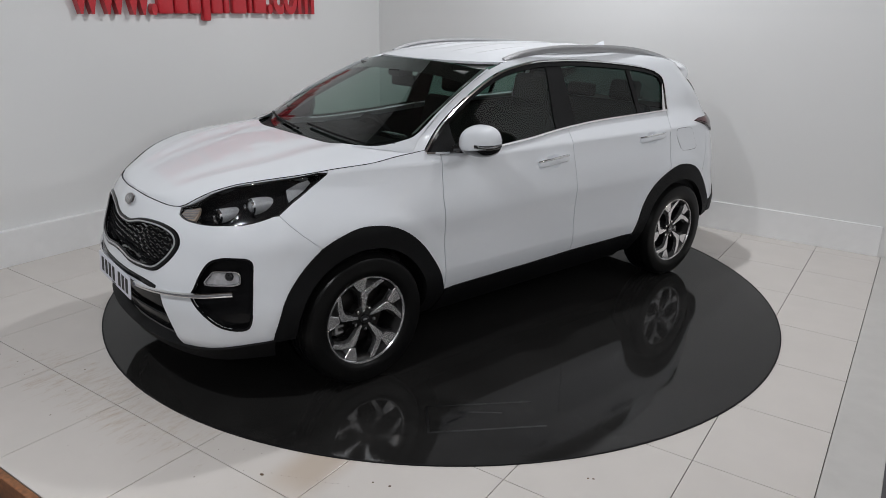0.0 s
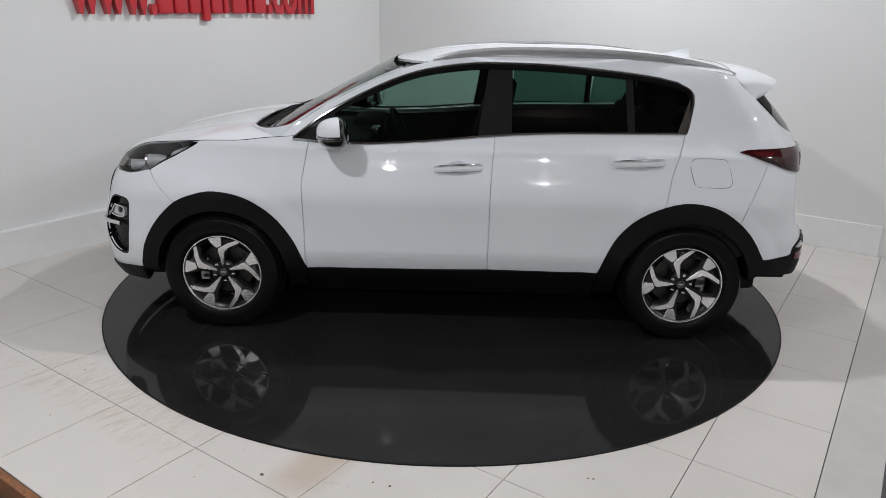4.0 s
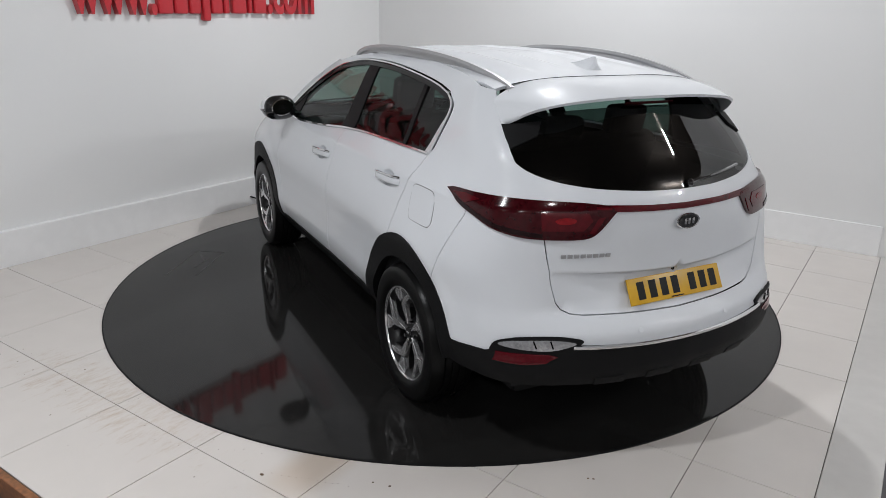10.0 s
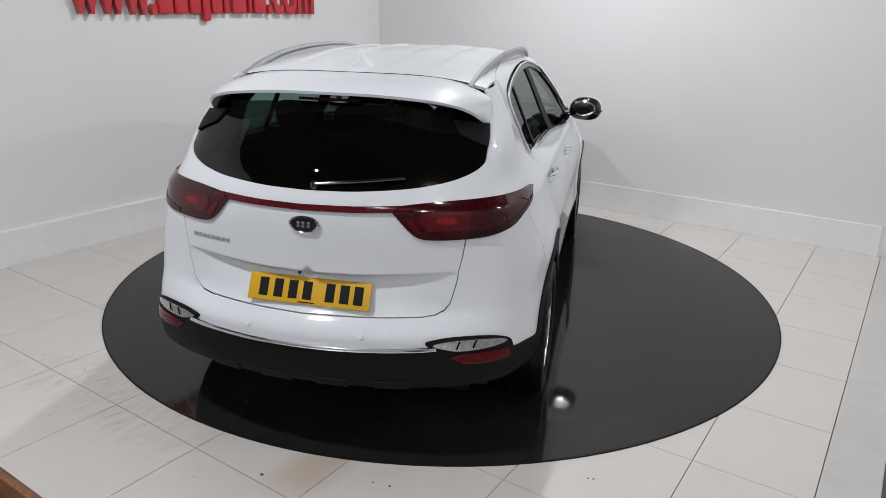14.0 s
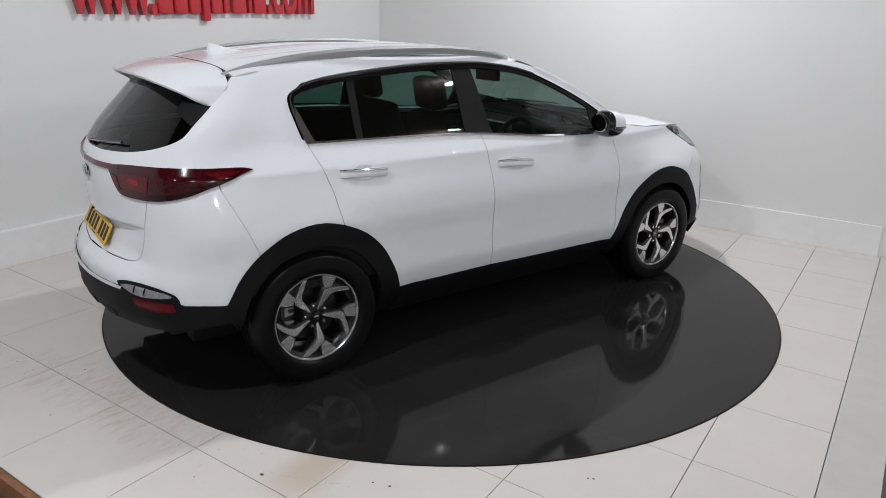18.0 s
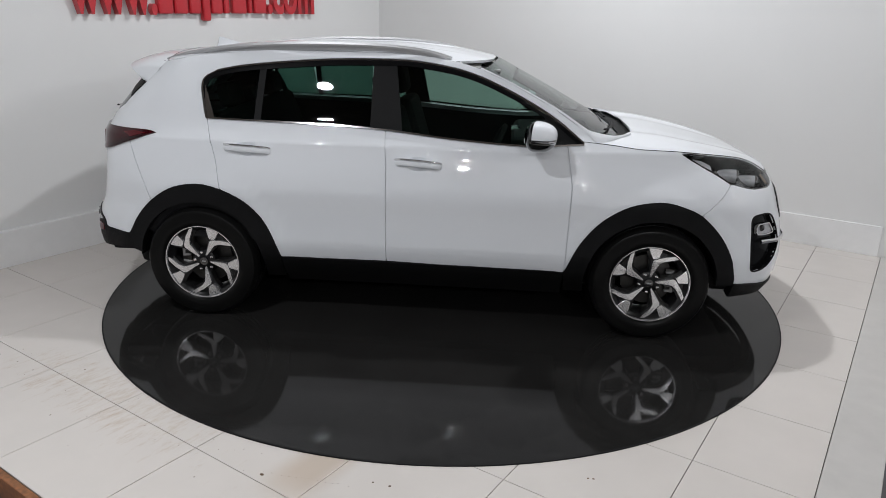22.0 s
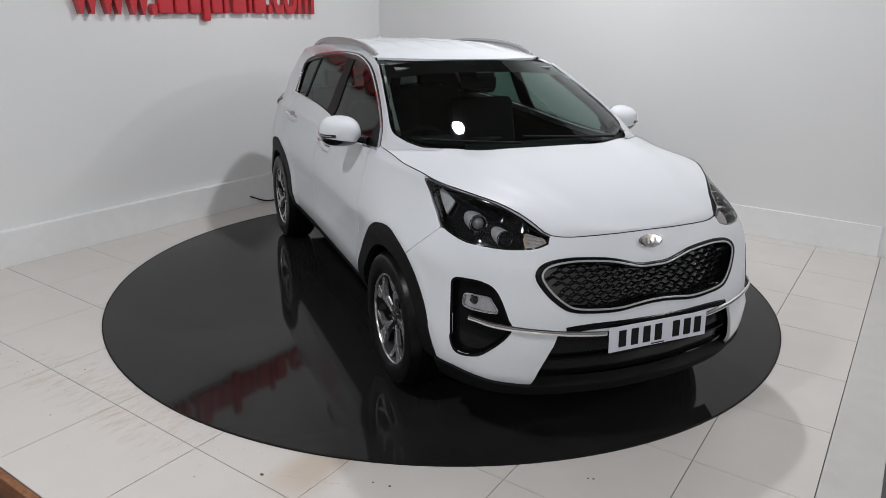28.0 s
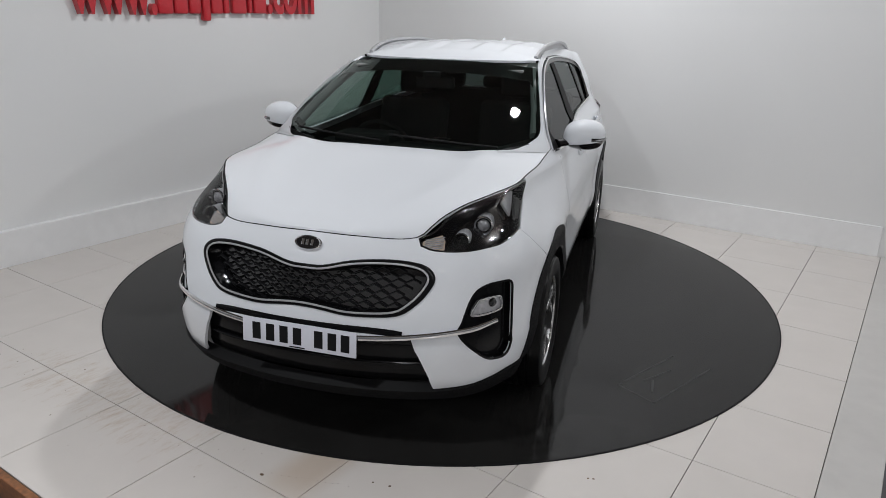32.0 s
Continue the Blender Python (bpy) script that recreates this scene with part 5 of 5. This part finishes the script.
def build_sides(car, front_doors, rear_doors):
    # door handles in shallow dishes
    for doors, x0, x1, z0, z1 in ((front_doors, 0.105, -0.155, 0.985, 1.0), (rear_doors, -0.895, -1.16, 1.035, 1.05)):
        xs = np.linspace(x0, x1, 13)
        top = []
        for i, x in enumerate(xs):
            t = i / 12
            z = z0 + (z1 - z0) * t
            top.append(on_skin(*at_x(x, z), 0.030 * (4 * t * (1 - t)) ** 0.35 - 0.004))
        low = [p + Vector((0, 0, -0.006)) for p in top]
        hb = pair("door_handle", sweep(low, oval(0.019, 0.012, 10), up=lambda p: (0, p.y, 0.2)), PAINT, doors)
        bright = [p + Vector((0, 0.004, 0.0125)) for p in top]
        pair("handle_trim", sweep(bright, oval(0.0075, 0.0105, 10), up=lambda p: (0, p.y, 0.2)), CHROME, hb, "chrome handle trim")
        xm, zm = (x0 + x1) / 2, z0
        dish = handle_dish(xm, zm)
        cs = sum(p[0] for p in dish) / len(dish)

        def bowl(s, z, cs=cs, zm=zm):
            p, n = skin(shell, s, z)
            r = min(((s - cs) / 0.068) ** 2 + ((z - zm - 0.004) / 0.04) ** 2, 1.0)
            return p - n * 0.018 * (1 - r) - n * 0.001
        panel("handle_dish", dish, PAINT, car, surf=bowl, both=True, rim=0.0, step=0.012)
    # fuel flap on the left flank
    flap = [tuple(p) for p in spline(X((-1.310, 1.035), (-1.320, 1.063), (-1.35, 1.074), (-1.475, 1.074), (-1.510, 1.063), (-1.525, 1.035), (-1.545, 0.958), (-1.537, 0.933), (-1.508, 0.922), (-1.375, 0.922), (-1.343, 0.933), (-1.330, 0.958)), 4, True)]
    ring_on_skin(flap, 0.0022, -0.0008, "fuel_flap_joint", SEAM, car, step=0.02)
    panel("fuel_flap", scaled(flap, 0.985, 0.98), PAINT, car, lift=0.0015, rim=0.004, step=0.04)
    # door mirrors
    for side in (1, -1):
        def cap(d, side=side):
            """A point of the mirror's rounded-box shell in the direction d."""
            k = (abs(d.x) ** 2.5 + abs(d.y) ** 2.5 + abs(d.z) ** 2.5) ** -0.4
            x, y, z = d.x * k, d.y * k, d.z * k
            z *= 0.080 * (1 - 0.10 * max(x, 0)) if z > 0 else 0.086
            return Vector((x * (0.108 if x > 0 else 0.058), y * 0.114 * (1 - 0.8 * z), z + 0.02 * side * y * 0.5))
        bm = bmesh.new()
        bmesh.ops.create_uvsphere(bm, u_segments=36, v_segments=20, radius=1)
        for v in bm.verts:
            v.co = cap(v.co.copy())
        m = Matrix.Translation((0.635, side * 0.938, 1.187)) @ Matrix.Rotation(radians(-6 * side), 4, "X") @ Matrix.Rotation(radians(12 * side), 4, "Z")
        low = bm.copy()
        bmesh.ops.bisect_plane(bm, geom=bm.verts[:] + bm.edges[:] + bm.faces[:], plane_co=(0, 0, -0.040), plane_no=(0, -0.25 * side, 1), clear_inner=True)
        bmesh.ops.bisect_plane(low, geom=low.verts[:] + low.edges[:] + low.faces[:], plane_co=(0, 0, -0.040), plane_no=(0, -0.25 * side, 1), clear_outer=True)
        back = bm.copy()
        bmesh.ops.bisect_plane(bm, geom=bm.verts[:] + bm.edges[:] + bm.faces[:], plane_co=(-0.012, 0, 0), plane_no=(1, 0, 0), clear_inner=True)
        bmesh.ops.bisect_plane(back, geom=back.verts[:] + back.edges[:] + back.faces[:], plane_co=(-0.012, 0, 0), plane_no=(1, 0, 0), clear_outer=True)
        mir = part("door_mirror", moved(bm, m), PAINT, car, "white door mirror with a black base")
        part("mirror_base", moved(low, m), GLOSS, mir)
        part("mirror_shroud", moved(back, m), GLOSS, mir)
        pts = [m @ (cap(Vector((math.cos(a), side * math.sin(a), -0.17))) * 0.985) for a in np.linspace(0.25, 1.75, 18)]
        part("repeater", sweep(pts, oval(0.008, 0.010, 8)), GLOSS, mir)
        pts = [p + Vector((0.0045, side * 0.0045, 0.0)) for p in pts[2:-2]]
        part("repeater_strip", sweep(pts, oval(0.0045, 0.003, 6)), REFLECTOR, mir)
        bm = lathe([(0.0, 0), (0.056, 0.0), (0.060, -0.004)], 28)
        bmesh.ops.scale(bm, vec=(1.35, 1, 0.9), verts=bm.verts)
        part("mirror_glass", moved(bm, m @ Matrix.Translation((-0.0575, 0, 0.002)) @ Matrix.Rotation(radians(90), 4, "Z")), MIRROR, mir)
        arm = [Vector((0.70, side * 0.80, 1.135)), Vector((0.67, side * 0.86, 1.145)), Vector((0.64, side * 0.92, 1.16))]
        part("mirror_arm", sweep(arm, oval(0.05, 0.022, 10)), GLOSS, mir)
    # roof rails with their feet
    rail = [(0.13, 0.552, 1.556), (0.05, 0.558, 1.580), (-0.08, 0.562, 1.604), (-0.35, 0.563, 1.623), (-0.8, 0.558, 1.621), (-1.15, 0.548, 1.598), (-1.4, 0.536, 1.561), (-1.53, 0.530, 1.530), (-1.60, 0.526, 1.506)]
    pts = spline(rail, 6)
    pair("roof_rail", sweep(pts, [(-0.009, -0.012), (0.009, -0.012), (0.013, 0.0), (0.009, 0.013), (-0.009, 0.013), (-0.013, 0.0)]), SILVER, car, "satin silver roof rail")
    V = []
    for p in pts:
        V += [(p.x, p.y, p.z - 0.01), (p.x, p.y - 0.004, ROOF_SIDE(p.x) + 0.002)]
    for side in (1, -1):
        W = [(a, side * b, c) for a, b, c in V] + [(a, side * (b - 0.02), c) for a, b, c in V]
        k = len(V)
        F = [(i, i + 1, i + 3, i + 2) for i in range(0, k - 2, 2)] + [(k + i, k + i + 2, k + i + 3, k + i + 1) for i in range(0, k - 2, 2)]
        mesh_object("rail_skirt", W, F, SILVER, car)
    for x in (0.16, -1.60):
        p = Vector((x, 0.545 if x < 0 else 0.57, ROOF_SIDE(x) + 0.006))
        pair("rail_end", box_bm((x - 0.02, p.y - 0.010, p.z - 0.018), (x + 0.02, p.y + 0.010, p.z - 0.003), 0.004), TRIM, car)


def build_inside(car):
    # dark door linings, floor, headliner, dashboard, seats
    panel("door_lining", X((0.95, 1.11), *belt_pts(0.8, -1.28, 10, -0.01), (-1.75, 1.16), (-1.9, 0.6), (-1.6, 0.5), (0.95, 0.45)), LINING, car, both=True, step=0.12, lift=-0.05, rim=0, out=1)
    panel("pillar_lining", X((-1.31, 1.19), (-1.35, 1.38), (-1.25, 1.47), (-0.3, 1.545), (-0.3, 1.56), (-1.5, 1.50), (-1.62, 1.40), (-1.85, 1.2)), LINING, car, both=True, step=0.1, lift=-0.035, rim=0)
    part("cabin_floor", box_bm((-2.0, -0.72, 0.34), (1.2, 0.72, 0.42), 0.02), LINING, car)
    V, F = [], []
    xs, ys = np.linspace(0.30, -1.60, 12), np.linspace(-1, 1, 9)
    for x in xs:
        for y in ys:
            p = roof_surface(x, y * 0.52)
            V.append((x, p.y, p.z - 0.03))
    for i in range(11):
        for j in range(8):
            a = i * 9 + j
            F.append((a, a + 1, a + 10, a + 9))
    mesh_object("headliner", V, F, HEADLINER, car, smooth=True)
    part("bulkhead", box_bm((1.0, -0.72, 0.45), (1.06, 0.72, 1.06), 0.01), LINING, car)
    bm = box_bm((0.52, -0.70, 0.80), (1.02, 0.70, 1.06), 0.07, 4)
    part("dashboard", bm, LINING, car)
    part("instrument_hood", box_bm((0.50, -0.56, 1.03), (0.72, -0.20, 1.115), 0.035, 3), LINING, car)
    part("centre_screen", box_bm((0.50, -0.13, 0.97), (0.56, 0.13, 1.09), 0.015), GLOSS, car)
    part("load_floor", box_bm((-2.02, -0.62, 0.66), (-1.25, 0.62, 0.74), 0.02), LINING, car)
    # steering wheel on the right
    ring = [Vector((0.38 + 0.08 * math.sin(a), -0.37 + 0.185 * math.cos(a), 0.985 + 0.165 * math.sin(a))) for a in np.linspace(0, 2 * math.pi, 32, endpoint=False)]
    sw = part("steering_wheel", sweep(ring, oval(0.016, 0.016, 8), True, up=lambda p: (1, 0, -0.4)), LINING, car)
    ball(sw, "wheel_boss", (0.41, -0.37, 0.98), 0.07, LINING, (0.5, 1, 0.9))
    part("steering_column", sweep([Vector((0.41, -0.37, 0.97)), Vector((0.62, -0.37, 0.9))], oval(0.04, 0.04)), LINING, sw)
    for x, y, w in ((-0.02, 0.37, 0.25), (-0.02, -0.37, 0.25)):
        seat = part("front_seat", box_bm((x - 0.05, y - w, 0.45), (x + 0.48, y + w, 0.70), 0.07, 3), SEAT, car)
        bm = box_bm((-0.07, -w, 0.0), (0.07, w, 0.62), 0.06, 3)
        part("seat_back", moved(bm, Matrix.Translation((x - 0.08, y, 0.64)) @ Matrix.Rotation(radians(-16), 4, "Y")), SEAT, seat)
        bm = box_bm((-0.05, -0.125, 0.0), (0.05, 0.125, 0.19), 0.045, 3)
        part("headrest", moved(bm, Matrix.Translation((x - 0.265, y, 1.265)) @ Matrix.Rotation(radians(-10), 4, "Y")), SEAT, seat)
    seat = part("rear_seat", box_bm((-1.0, -0.66, 0.45), (-0.52, 0.66, 0.72), 0.07, 3), SEAT, car)
    bm = box_bm((-0.07, -0.64, 0.0), (0.07, 0.64, 0.60), 0.06, 3)
    part("seat_back", moved(bm, Matrix.Translation((-1.05, 0, 0.66)) @ Matrix.Rotation(radians(-20), 4, "Y")), SEAT, seat)
    for y in (0.40, 0.0, -0.40):
        bm = box_bm((-0.045, -0.12, 0.0), (0.045, 0.12, 0.15 if y else 0.10), 0.04, 3)
        part("headrest", moved(bm, Matrix.Translation((-1.26, y, 1.23)) @ Matrix.Rotation(radians(-12), 4, "Y")), SEAT, seat)
    part("interior_mirror", moved(box_bm((-0.012, -0.12, -0.035), (0.02, 0.12, 0.035), 0.014, 3), Matrix.Translation((0.44, 0.0, 1.41))), LINING, car)
    part("sensor_box", box_bm((0.42, -0.06, 1.44), (0.53, 0.06, 1.48), 0.015), LINING, car)
    trim = [screen_surface(y, z) + Vector((-0.045, -0.02, -0.01)) for y, z in ((0.715, 1.20), (0.685, 1.30), (0.635, 1.41), (0.59, 1.50))]
    pair("pillar_trim", sweep(trim, oval(0.022, 0.03, 10)), HEADLINER, car, "pale grey pillar lining")
    for side in (1, -1):
        part("sun_visor", box_bm((0.28, side * 0.36 - 0.17, 1.485), (0.42, side * 0.36 + 0.17, 1.50), 0.006), HEADLINER, car)


def build_wheel(car, x, side):
    """Tyre, alloy rim with five forked spokes, hub and brake, outer face towards +y before it is placed."""
    m = Matrix.Translation((x, side * 0.80, WHEEL_Z))
    if side < 0:
        m = m @ Matrix.Rotation(math.pi, 4, "Z")
    R = TYRE_R
    prof = [(0.222, -0.10), (0.27, -0.118), (0.315, -0.112), (R - 0.012, -0.098), (R - 0.003, -0.085)]
    for g in (-0.055, -0.018, 0.018, 0.055):
        prof += [(R, g - 0.006), (R - 0.008, g - 0.004), (R - 0.008, g + 0.004), (R, g + 0.006)]
    prof += [(R - 0.003, 0.085), (R - 0.012, 0.098), (0.325, 0.110), (0.318, 0.1135), (0.305, 0.1145), (0.27, 0.118), (0.245, 0.114), (0.232, 0.104), (0.222, 0.094)]
    wheel = part("wheel", moved(lathe([(0.222, -0.10), (0.20, -0.08), (0.185, 0.0), (0.19, 0.06), (0.205, 0.085), (0.222, 0.096)], 56), m), ALLOY_DARK, car, "black and machined alloy wheel with a black tyre")
    part("tyre", moved(lathe(prof, 72), m), RUBBER, wheel)
    part("rim_lip", moved(lathe([(0.231, 0.088), (0.2315, 0.101), (0.229, 0.104), (0.225, 0.1035), (0.221, 0.097), (0.219, 0.085)], 72), m), ALLOY, wheel)
    # radius and degrees from the spoke's line: the bent arm, and the block that goes straight on to the rim
    polar = lambda rows: [(r * math.cos(radians(a)), r * math.sin(radians(a))) for r, a in rows]
    arm = polar([(0.036, -7), (0.138, -4.5), (0.151, -1), (0.184, 17), (0.2215, 30), (0.2215, 37), (0.158, 19), (0.131, 11.5), (0.041, 9)])
    block = polar([(0.1535, -6), (0.1565, -1), (0.165, 6), (0.2215, 6.5), (0.2225, -4), (0.2215, -14.5), (0.190, -12)])
    backing = polar([(0.035, -16), (0.14, -11), (0.19, -17), (0.2222, -19), (0.2225, -5), (0.2225, 12), (0.2222, 30), (0.2215, 42), (0.155, 24), (0.126, 17), (0.04, 18)])
    phase = {(True, 1): 59, (True, -1): 46, (False, 1): 3, (False, -1): 30}[(x > 0, side)]

    def dished(bm):
        for v in bm.verts:
            v.co.y -= 0.022 * (1 - min(v.co.xz.length / 0.21, 1)) ** 1.2
        return bm
    for k in range(5):
        rot = m @ Matrix.Rotation(radians(phase + 72 * k), 4, "Y")
        for nm, poly, top in (("spoke", arm, 0.093), ("spoke_tip", block, 0.094)):
            part(nm, moved(dished(prism(poly, 0.060, top, 0.002)), rot), ALLOY, wheel, "machined alloy spoke", smooth=False)
        part("spoke_back", moved(dished(prism(backing, 0.03, 0.074)), rot), ALLOY_DARK, wheel, smooth=False)
        c = Matrix.Rotation(radians(phase + 36 + 72 * k), 4, "Y")
        part("wheel_nut", moved(lathe([(0.0, 0.078), (0.009, 0.077), (0.010, 0.05)], 10), m @ c @ Matrix.Translation((0.057, 0, 0))), CHROME, wheel)
    part("hub", moved(lathe([(0.0, 0.070), (0.05, 0.069), (0.066, 0.060), (0.078, 0.03)], 32), m), ALLOY_DARK, wheel)
    part("hub_cap", moved(lathe([(0.0, 0.080), (0.024, 0.0795), (0.026, 0.076), (0.027, 0.06)], 28), m), GLOSS, wheel)
    part("cap_mark", moved(box_bm((-0.012, 0.0795, -0.004), (0.012, 0.0815, 0.004), 0.001), m), SILVER, wheel)
    part("brake_disc", moved(lathe([(0.05, 0.0), (0.152, 0.0), (0.152, -0.024), (0.05, -0.024)], 48), m), STEEL, wheel)
    # calipers sit ahead of the front hubs and behind the rear ones
    turn = m @ Matrix.Rotation(math.pi if x * side > 0 else 0, 4, "Y")
    cal = part("brake_caliper", moved(box_bm((-0.165, -0.04, -0.075), (-0.10, 0.024, 0.075), 0.015), turn), STEEL, wheel)
    for z in (0.040, -0.040):
        hook = [(-0.15, z + 0.028), (-0.10, z + 0.022), (-0.10, z + 0.010), (-0.135, z + 0.012), (-0.135, z - 0.012), (-0.10, z - 0.010), (-0.10, z - 0.022), (-0.15, z - 0.028)]
        part("caliper_bracket", moved(prism(hook, 0.022, 0.036, 0.002), turn), CAST, cal, "pale cast bracket")


car = build_car()


def motions():
    rows_disc, rows_car = [], []
    for t in range(0, 33):
        turn = pose(0, 0, 0, 0, 0, heading(t))
        rows_disc.append((t, turn))
        rows_car.append((t, turn @ pose(-0.063, 0.0425, 0.005, 0, 0, -0.4)))
    walk(turntable, rows_disc)
    walk(car, rows_car)


motions()
